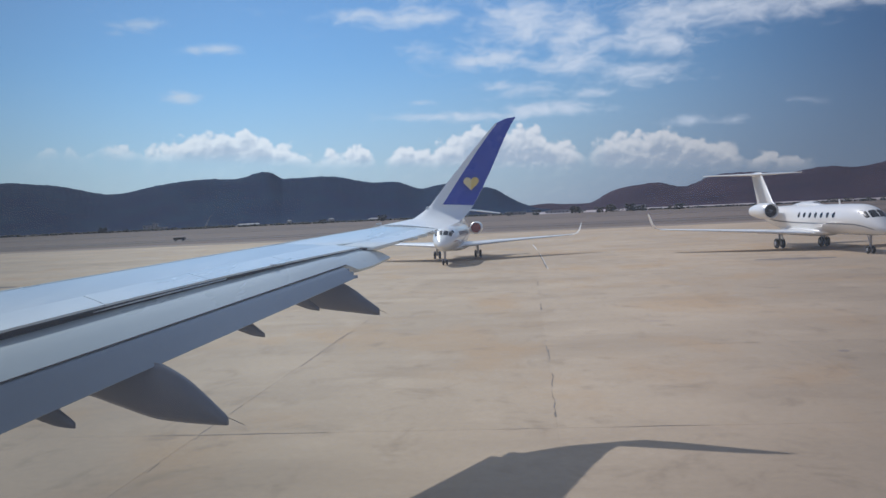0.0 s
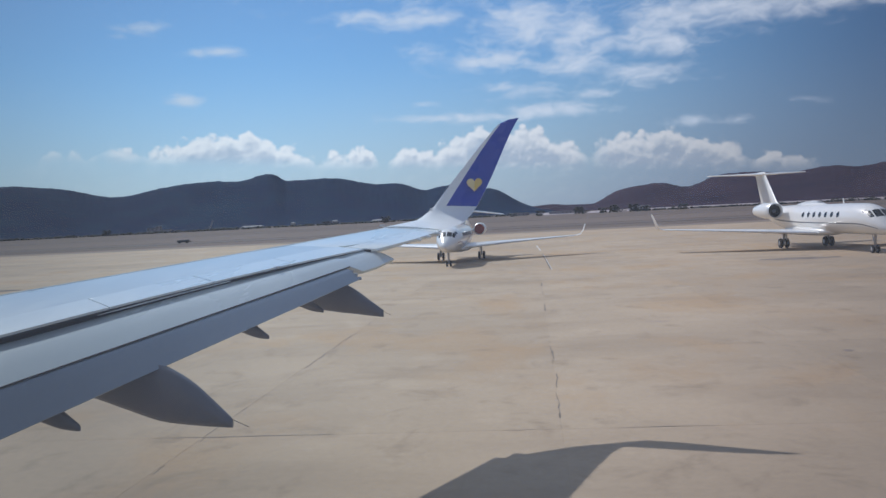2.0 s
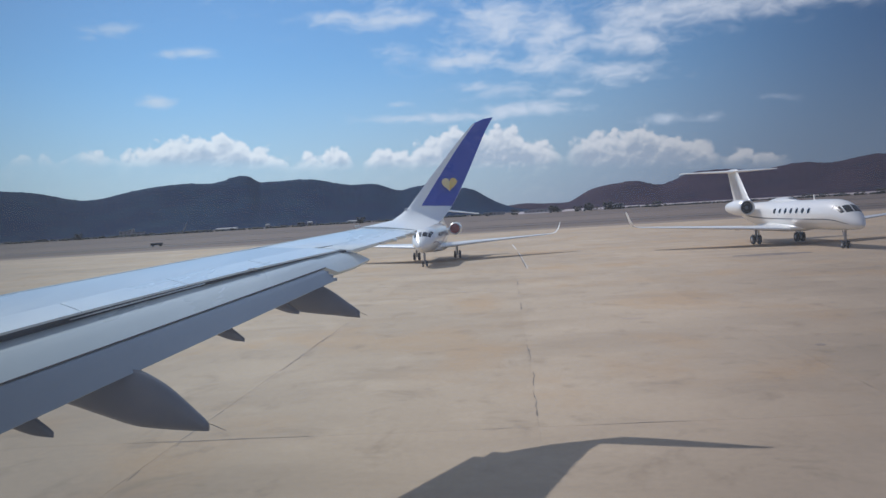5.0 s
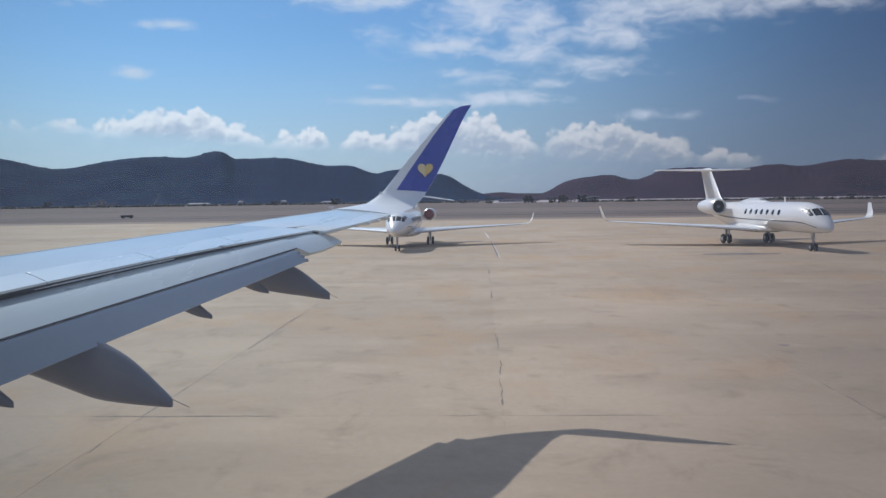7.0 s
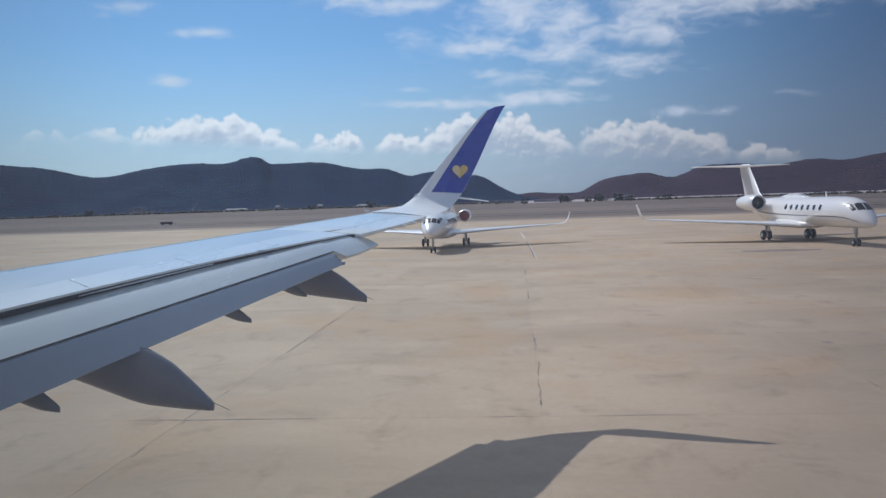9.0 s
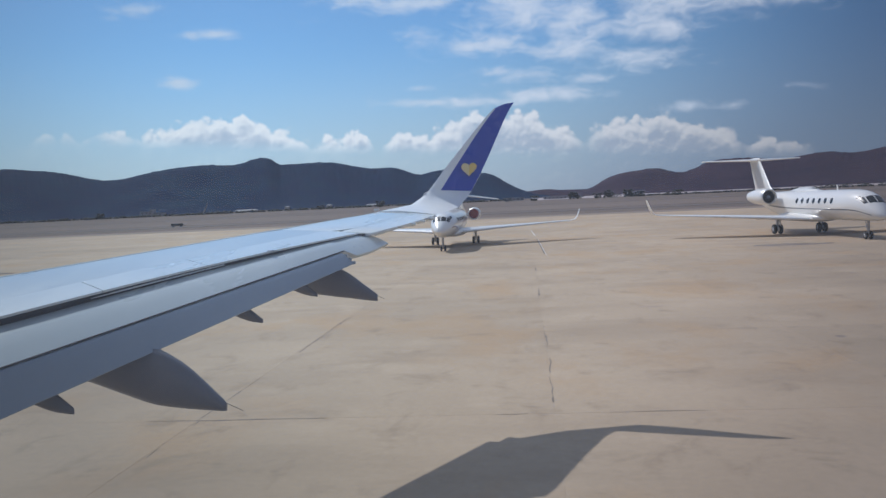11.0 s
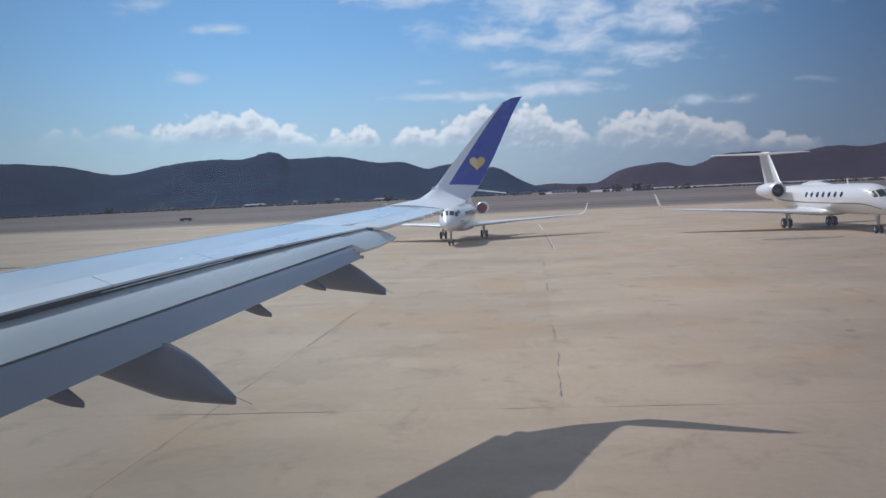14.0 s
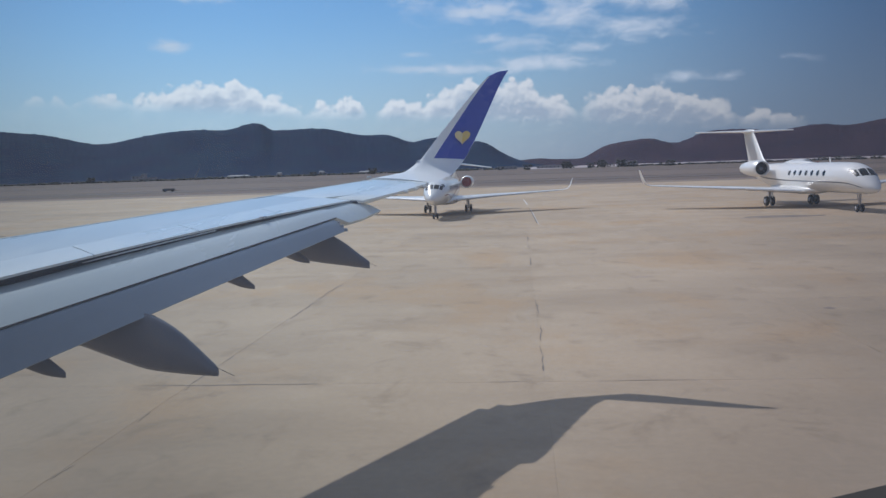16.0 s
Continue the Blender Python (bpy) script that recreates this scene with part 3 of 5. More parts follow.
def main_flap_section(y, tail=None):
    """Round nose tucked under the spoilers, top falling to the seam."""
    b = Vector((slot_x(y), y, z_flap(y)))
    c = tail or flap_seam(y)
    run = max(c.x - b.x, 0.05)
    upper = [c, c * 0.66 + b * 0.34 + Vector((0, 0, 0.030)), c * 0.33 + b * 0.67 + Vector((0, 0, 0.028)), b,
             b + Vector((-0.12, 0, -0.015)), b + Vector((-0.22, 0, -0.065)), b + Vector((-0.27, 0, -0.15))]
    lower = [b + Vector((-0.22, 0, -0.24)), b + Vector((-0.05, 0, -0.30)), c * 0.5 + b * 0.5 + Vector((-0.02, 0, -0.22)), c + Vector((-0.03, 0, -0.05))]
    return upper + lower


def tab_section(y):
    a, b = flap_seam(y) + Vector((0.010, 0, -0.014)), flap_tail(y)
    d = b - a
    up = Vector((-d.z, 0, d.x)).normalized()
    ring = [a + d * s + up * h for s, h in ((1, 0.0), (0.8, 0.006), (0.6, 0.011), (0.4, 0.016), (0.24, 0.018), (0.12, 0.014), (0.04, 0.006), (0, -0.004))]
    ring += [a + d * s - up * (0.11 * (1 - s) * math.sin(math.pi * min(1, s + 0.3)) + 0.014) for s in (0.05, 0.2, 0.4, 0.6, 0.8, 1)]
    return ring


FLAP_END = [(15.78, None), (16.0, (-3.184, 16.0, 3.835)), (16.48, (-3.00, 16.48, 3.878)), (17.14, (-2.768, 17.14, 3.99))]
part("flap", loft([main_flap_section(y) for y in span(2.0, 15.5, 9)] + [main_flap_section(y, Vector(t) if t else None) for y, t in FLAP_END]), FLAP_LIT, wing, "grey lowered main flap, paint toned as lit")
part("flap_tab", loft([tab_section(y) for y in span(7.82, 15.62, 8)]), FLAP_SHADED, wing, "grey trailing flap tab lowered further, paint toned as shaded")
part("inboard_tab", loft([tab_section(y) for y in span(2.0, 7.75, 5)]), FLAP_SHADED, wing, "grey inboard flap tab, paint toned as shaded")
for s, w in ((0.25, 0.07), (0.55, 0.09), (0.85, 0.06)):
    p = flap_seam(15.63) * (1 - s) + flap_tail(15.63) * s
    part("tab_lug", box(p.x - 0.05, p.x + 0.06, 15.61, 15.61 + w, p.z - 0.05, p.z + 0.01, 0.01), FLAP_SHADED, wing)
part("flap_seam", tube([flap_seam(y) + Vector((0.004, 0, 0.002)) for y in span(2.0, 15.75, 9)], 0.011, 6), SEAM, wing, "dark seam along the flap")
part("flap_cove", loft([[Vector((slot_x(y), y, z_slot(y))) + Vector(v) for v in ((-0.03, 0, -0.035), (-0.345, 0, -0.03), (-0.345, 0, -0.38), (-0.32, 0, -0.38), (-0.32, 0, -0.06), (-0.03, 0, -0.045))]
                        for y in span(2.0, 16.98, 8)]), COVE_SHADE, wing, "cove sheet between spoilers and flap, coloured dark as slot shade")
part("cove_rail", tube([Vector((slot_x(y) - 0.03, y, 0.36 * z_slot(y) + 0.64 * z_flap(y))) for y in span(10.6, 13.1, 6)], [0.004, 0.010, 0.012, 0.012, 0.012, 0.012, 0.012], 6), WING_LIGHT, wing, "pale rail inside the flap slot")
part("slot_end_seal", loft([[Vector((slot_x(y) + dx, y, z_slot(y) + dz)) for dx, dz in ((-0.25, -0.02), (0.10, -0.01), (0.12, -0.05), (-0.25, -0.08))] for y in (16.95, 17.28)]), SEAM, wing, "dark wedge at the slot end")


# aileron outboard of the flap, with its servo fairings
part("aileron_gap", tube([top_skin(y, 1 - 0.60 / (rear(y)[0] - le_x(y))) + Vector((0, 0, -0.004)) for y in span(17.05, 20.4, 6)], 0.006, 5), SEALANT, wing)
skin_panel("aileron", 17.03, 20.30, lambda y: 0.585, lambda y: 0.0, 0.003, 0.10, WING_LIGHT, "light grey aileron, lighter paint standing in for sky sheen")
skin_panel("wing_tip_panel", 20.33, 20.62, lambda y: 0.585, lambda y: 0.0, 0.003, 0.09, WING_LIGHT)
for y in (19.2, 19.75, 20.3):
    x, z = rear(y)[0] - 0.10, rear(y)[1] - 0.04
    y *= pull(y)
    part("aileron_fairing", loft([[Vector((x + dx, y + w * math.cos(k * math.pi / 4), z + dz + h * math.sin(k * math.pi / 4))) for k in range(8)]
                                  for dx, w, h, dz in ((-0.4, 0.01, 0.01, 0.02), (-0.2, 0.05, 0.05, 0), (0.05, 0.06, 0.05, 0.0), (0.17, 0.03, 0.03, 0.0))]), WING_LIGHT, wing)


# pointed fairings that cover the flap tracks
def rounded(*rows, steps=4):
    """Stations refined along a curve through all of them."""
    pts = [Vector(p) for p in zip(*rows)]
    out = []
    for i in range(len(pts) - 1):
        a, b, c, d = pts[max(i - 1, 0)], pts[i], pts[i + 1], pts[min(i + 2, len(pts) - 1)]
        for k in range(steps):
            q = k / steps
            out.append(0.5 * (2 * b + (c - a) * q + (2 * a - 5 * b + 4 * c - d) * q * q + (3 * b - a - 3 * c + d) * q ** 3))
    return out + [pts[-1]]


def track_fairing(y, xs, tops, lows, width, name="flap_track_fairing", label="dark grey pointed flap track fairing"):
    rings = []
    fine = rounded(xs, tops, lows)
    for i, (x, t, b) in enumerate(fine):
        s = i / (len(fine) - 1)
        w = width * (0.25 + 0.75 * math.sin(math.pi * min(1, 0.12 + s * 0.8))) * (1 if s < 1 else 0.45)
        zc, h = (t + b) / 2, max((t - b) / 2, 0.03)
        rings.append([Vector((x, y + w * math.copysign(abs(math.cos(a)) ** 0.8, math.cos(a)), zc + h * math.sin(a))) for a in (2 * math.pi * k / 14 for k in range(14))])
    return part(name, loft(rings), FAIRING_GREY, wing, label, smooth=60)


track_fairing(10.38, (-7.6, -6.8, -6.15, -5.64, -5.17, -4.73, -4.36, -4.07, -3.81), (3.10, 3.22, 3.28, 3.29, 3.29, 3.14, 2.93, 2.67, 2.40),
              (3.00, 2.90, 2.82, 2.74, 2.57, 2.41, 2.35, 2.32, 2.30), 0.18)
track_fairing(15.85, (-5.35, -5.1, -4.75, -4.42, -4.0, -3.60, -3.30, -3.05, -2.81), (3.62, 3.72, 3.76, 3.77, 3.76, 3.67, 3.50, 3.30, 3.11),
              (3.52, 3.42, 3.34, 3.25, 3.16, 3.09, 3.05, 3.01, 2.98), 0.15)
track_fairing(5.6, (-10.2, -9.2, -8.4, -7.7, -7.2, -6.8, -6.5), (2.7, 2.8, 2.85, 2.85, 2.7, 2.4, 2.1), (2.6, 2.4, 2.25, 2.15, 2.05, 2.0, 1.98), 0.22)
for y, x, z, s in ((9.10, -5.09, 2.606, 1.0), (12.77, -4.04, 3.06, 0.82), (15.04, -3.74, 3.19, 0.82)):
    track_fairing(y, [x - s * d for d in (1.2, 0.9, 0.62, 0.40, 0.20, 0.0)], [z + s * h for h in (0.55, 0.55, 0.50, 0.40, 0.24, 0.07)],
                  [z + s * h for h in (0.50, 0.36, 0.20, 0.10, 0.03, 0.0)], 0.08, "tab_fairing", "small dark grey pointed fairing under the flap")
for p, q in (((-3.81, 10.38, 2.40), (-3.60, 10.38, 2.30)), ((-2.81, 15.85, 3.08), (-2.68, 15.85, 3.02))):
    part("static_wick", tube([p, q], 0.004, 5), SEAM, wing, "thin dark static wick")

# winglet: blends from the tip upwards, swept back, white along its leading edge
WINGLET = [  # leading edge, trailing edge
    ((-3.69, 20.61, 4.52), (-2.06, 19.93, 4.468)),
    ((-3.15, 21.02, 4.635), (-1.85, 20.68, 4.528)),
    ((-2.84, 21.24, 4.70), (-1.65, 21.13, 4.604)),
    ((-2.60, 21.46, 4.87), (-1.487, 21.57, 4.80)),
    ((-2.42, 21.60, 5.03), (-1.36, 21.90, 4.99)),
    ((-2.07, 21.80, 5.49), (-1.13, 22.05, 5.40)),
    ((-1.70, 21.95, 5.94), (-0.91, 22.16, 5.84)),
    ((-1.33, 22.10, 6.39), (-0.66, 22.29, 6.38)),
    ((-0.98, 22.25, 6.80), (-0.46, 22.38, 6.80)),
    ((-0.74, 22.36, 7.06), (-0.32, 22.43, 7.05)),
    ((-0.48, 22.43, 7.17), (-0.22, 22.45, 7.20)),
]


def winglet_ring(i, f0, f1, grow=0.0, n=9):
    """The piece of winglet section i between the chord fractions f0 and f1."""
    le, te = Vector(WINGLET[i][0]), Vector(WINGLET[i][1])
    a = Vector(WINGLET[max(i - 1, 0)][0]) + Vector(WINGLET[max(i - 1, 0)][1])
    b = Vector(WINGLET[min(i + 1, len(WINGLET) - 1)][0]) + Vector(WINGLET[min(i + 1, len(WINGLET) - 1)][1])
    chord = te - le
    normal = chord.cross(b - a).normalized()
    if normal.z < 0 and i < 3 or normal.y > 0 and i >= 3:
        normal = -normal
    t = 0.115 * chord.length * (1 - 0.035 * i)
    ring = []
    for side in (1, -1):
        fs = [f0 + (f1 - f0) * (1 - k / n if side > 0 else k / n) for k in range(n + 1)]
        for f in fs:
            h = t * (1.48 * math.sqrt(f) - 0.63 * f - 1.758 * f * f + 1.42 * f ** 3 - 0.51 * f ** 4) + grow
            ring.append(le + chord * f + normal * h * side)
    return ring


winglet = part("winglet", loft([winglet_ring(i, 0.0, 1.0) for i in range(len(WINGLET))]), WINGLET_WHITE, wing, "white upturned winglet with a blue face")


def blue_start(i):
    return max(0.07, 0.28 - 0.034 * (i - 4))


part("blue_panel", loft([winglet_ring(i, blue_start(i), 0.995, 0.003) for i in range(4, 11)]), WINGLET_BLUE, winglet, "deep blue painted winglet face")
part("blue_tip", loft([winglet_ring(i, 0.0, 0.995, 0.0045) for i in (9, 10)]), WINGLET_BLUE, winglet, "deep blue winglet tip")


def heart(scale, half):
    """Outline of a heart, or of one half of it."""
    pts = []
    steps = range(25) if half == 0 else (range(13) if half > 0 else range(12, 25))
    for k in steps:
        a = 2 * math.pi * k / 24
        pts.append((16 * math.sin(a) ** 3 * scale / 32, (13 * math.cos(a) - 5 * math.cos(2 * a) - 2 * math.cos(3 * a) - math.cos(4 * a)) * scale / 32))
    return pts


face = (Vector((-1.10, 22.03, 5.53)), (Vector((1.0, 0.27, 0)).normalized()), Vector((0.02, 0.30, 1.0)).normalized())
face_n = face[1].cross(face[2]).normalized()
if face_n.y > 0:
    face_n = -face_n
HEART_AT = Vector((-1.40, 21.905, 5.55))
for half, mat, lab in ((1, HEART_YELLOW, "golden yellow half of a heart"), (-1, HEART_PALE, "pale yellow half of a heart")):
    outline = heart(0.40, half)
    part("heart_half", sheet([HEART_AT + face[1] * u + face[2] * v + face_n * 0.02 for u, v in outline], 0.008), mat, winglet, lab, smooth=0)
part("navigation_light", tube([(-2.46, 21.57, 4.98), (-2.50, 21.55, 4.97), (-2.53, 21.53, 4.955)], [0.03, 0.035, 0.008], 8), BARE_METAL, winglet, "small glinting tip light")
for y in (18.4, 20.0, 20.5):
    p = top_skin(y, 1.0)
    part("static_wick", tube([p - Vector((0, 0, 0.02)), p + Vector((0.14, 0, -0.04))], 0.005, 5), SEAM, wing)
part("slat_end_light", tube([(-3.64, 20.64, 4.63), (-3.52, 20.68, 4.635)], [0.03, 0.02], 8), BARE_METAL, wing, "glinting fitting at the slat end")


# ---- business jets: x to the side, y aft from the nose wheel, z up ----
def wheel(parent, x, y, r, w):
    prof = [(0.0, 0.45 * r), (0.0, 0.62 * r), (0.08 * w, 0.90 * r), (0.3 * w, r), (0.7 * w, r), (0.92 * w, 0.90 * r), (w, 0.62 * r), (w, 0.45 * r)]
    rings = [[Vector((x - w / 2 + px, y + pr * math.cos(a), r + pr * math.sin(a))) for a in (2 * math.pi * k / 18 for k in range(18))] for px, pr in prof]
    tyre = part("tyre", loft(rings), RUBBER, parent, "black rubber tyre")
    hubs = [[Vector((x - w * 0.46 + px, y + pr * math.cos(a), r + pr * math.sin(a))) for a in (2 * math.pi * k / 14 for k in range(14))]
            for px, pr in ((-0.02, 0.40 * r), (0.0, 0.46 * r), (w * 0.92, 0.46 * r), (w * 0.92 + 0.02, 0.40 * r))]
    part("hub", loft(hubs), HUB, tyre)


def gear(jet, name, x, y, top, r, w, gap, label):
    leg = part(name, tube([(x, y - 0.10, top), (x, y, r * 1.4), (x, y, r)], [0.12, 0.10, 0.09], 10), HUB, jet, label)
    part("axle", tube([(x - gap, y, r), (x + gap, y, r)], 0.05, 8), HUB, leg)
    part("brace", tube([(x, y + 0.55, top - 0.05), (x, y + 0.04, r * 2.0)], 0.035, 8), HUB, leg)
    for s in (-1, 1):
        wheel(leg, x + s * gap, y, r, w)
    return leg


def body_at(stations, y):
    """Half width, half height and centre height of a lofted body at y."""
    for (y0, w0, h0, z0), (y1, w1, h1, z1) in zip(stations, stations[1:]):
        if y0 <= y <= y1:
            s = (y - y0) / (y1 - y0)
            return w0 + (w1 - w0) * s, h0 + (h1 - h0) * s, z0 + (z1 - z0) * s
    return stations[-1][1:]


def smooth_body(stations, n):
    """The stations refined along a smooth curve."""
    arr = np.array(stations, float)
    ys = np.linspace(arr[0, 0] ** 1, arr[-1, 0], n)
    ys = np.unique(np.concatenate([ys, arr[:, 0]]))
    res = []
    for y in ys:
        k = int(np.clip(np.searchsorted(arr[:, 0], y) - 1, 0, len(arr) - 2))
        p0, p1, p2, p3 = arr[max(k - 1, 0)], arr[k], arr[k + 1], arr[min(k + 2, len(arr) - 1)]
        s = (y - p1[0]) / (p2[0] - p1[0])
        row = [y]
        for c in (1, 2, 3):
            m1 = (p2[c] - p0[c]) / max(p2[0] - p0[0], 1e-6) * (p2[0] - p1[0])
            m2 = (p3[c] - p1[c]) / max(p3[0] - p1[0], 1e-6) * (p2[0] - p1[0])
            row.append((2 * s ** 3 - 3 * s * s + 1) * p1[c] + (s ** 3 - 2 * s * s + s) * m1 + (-2 * s ** 3 + 3 * s * s) * p2[c] + (s ** 3 - s * s) * m2)
        res.append(tuple(row))
    return res


def on_body(body, y, angle, out=0.0):
    """A point on the skin; angle 0 is the side at +x, 90 the top."""
    w, h, z = body_at(body, y)
    a = radians(angle)
    return Vector(((w + out) * math.cos(a), y, z + (h + out) * math.sin(a)))


def skin_patch(body, outline, out=0.012, n=4):
    """A thin plate bent over the body, from an outline in (y, angle)."""
    bm = bmesh.new()
    fine = []
    for p, q in zip(outline, outline[1:] + outline[:1]):
        steps = 1 if len(outline) > 8 else 7
        fine += [(p[0] + (q[0] - p[0]) * k / steps, p[1] + (q[1] - p[1]) * k / steps) for k in range(steps)]
    outline = fine
    cy = sum(p[0] for p in outline) / len(outline)
    ca = sum(p[1] for p in outline) / len(outline)
    rings = []
    for k in range(n + 1):
        f = k / n
        rings.append([bm.verts.new(on_body(body, cy + (y - cy) * f, ca + (a - ca) * f, out)) for y, a in outline]) if k else rings.append([bm.verts.new(on_body(body, cy, ca, out))])
    m = len(outline)
    for i in range(m):
        bm.faces.new((rings[0][0], rings[1][i], rings[1][(i + 1) % m]))
    for a, b in zip(rings[1:], rings[2:]):
        for i in range(m):
            bm.faces.new((a[i], b[i], b[(i + 1) % m], a[(i + 1) % m]))
    rim = [bm.verts.new(on_body(body, y, a, -0.02)) for y, a in outline]
    for i in range(m):
        bm.faces.new((rings[-1][i], rim[i], rim[(i + 1) % m], rings[-1][(i + 1) % m]))
    return bm


def oval_outline(y, angle, ry, ra, n=14):
    return [(y + ry * math.cos(2 * math.pi * k / n), angle + ra * math.sin(2 * math.pi * k / n)) for k in range(n)]


def band(body, ys, low, high, out=0.010, mirror=False):
    """A stripe along the body between two angle curves."""
    bm = bmesh.new()
    rows = []
    for y in ys:
        row = []
        for k in range(5):
            a = low(y) + (high(y) - low(y)) * k / 4
            row.append(bm.verts.new(on_body(body, y, 180 - a if mirror else a, out)))
        rows.append(row)
    for a, b in zip(rows, rows[1:]):
        for k in range(4):
            bm.faces.new((a[k], a[k + 1], b[k + 1], b[k]))
    return bm


def nacelle(jet, x, z, y0, y1, r, cover=None, label="white engine nacelle with a bright intake lip"):
    """A turbofan pod; the hollow intake shows the fan, or a cover."""
    L = y1 - y0
    prof = [(y0 + 0.30, 0.78 * r), (y0 + 0.08, 0.80 * r), (y0, 0.87 * r), (y0 + 0.05, 0.93 * r), (y0 + 0.25 * L, r), (y0 + 0.55 * L, 0.98 * r), (y0 + 0.85 * L, 0.78 * r), (y1, 0.62 * r), (y1 - 0.12, 0.54 * r), (y1 - 0.5, 0.5 * r)]
    pod = part("engine", loft([oval_ring(y, q, q, z, 26, x=x) for y, q in prof], caps=False), JET_WHITE, jet, label, smooth=60)
    lip = [(y0 + 0.07, 0.808 * r), (y0 - 0.006, 0.87 * r), (y0 + 0.06, 0.942 * r), (y0 + 0.16, 0.966 * r), (y0 + 0.16, 0.955 * r)]
    part("intake_lip", loft([oval_ring(y, q, q, z, 26, x=x) for y, q in lip], caps=False), JET_METAL, pod, "polished metal intake lip", smooth=60)
    if cover:
        part("intake_cover", loft([oval_ring(y, q, q, z, 22, x=x) for y, q in ((y0 + 0.2, 0.76 * r), (y0 + 0.06, 0.78 * r), (y0 + 0.02, 0.70 * r))]), cover, pod, "red fabric intake cover")
    else:
        fan = bmesh.new()
        for k in range(16):
            a = 2 * math.pi * k / 16
            d, e = Vector((math.cos(a), 0, math.sin(a))), Vector((math.cos(a + 0.34), 0, math.sin(a + 0.34)))
            loft([[Vector((x, y0 + 0.34, z)) + d * q for q in (0.2 * r, 0.77 * r)] + [Vector((x, y0 + 0.42, z)) + e * q for q in (0.77 * r, 0.2 * r)],
                  [Vector((x, y0 + 0.36, z)) + d * q for q in (0.2 * r, 0.77 * r)] + [Vector((x, y0 + 0.44, z)) + e * q for q in (0.77 * r, 0.2 * r)]], True, fan)
        part("fan", fan, FAN_DARK, pod, smooth=0)
        part("spinner", loft([oval_ring(y, q, q, z, 14, x=x) for y, q in ((y0 + 0.12, 0.02), (y0 + 0.2, 0.13 * r), (y0 + 0.36, 0.24 * r))]), SLATE, pod)
        part("fan_backing", loft([oval_ring(y, q, q, z, 20, x=x) for y, q in ((y0 + 0.5, 0.79 * r), (y0 + 0.52, 0.79 * r))]), FAN_DARK, pod)
    part("exhaust", loft([oval_ring(y, q, q, z, 20, x=x) for y, q in ((y1 - 0.52, 0.5 * r), (y1 - 0.5, 0.5 * r), (y1 + 0.12, 0.36 * r), (y1 + 0.14, 0.3 * r))]), JET_GREY, pod)
    return pod


def lifting(stations, n=9):
    return loft([foil(le, te, t, n, up=up) for le, te, t, up in stations])


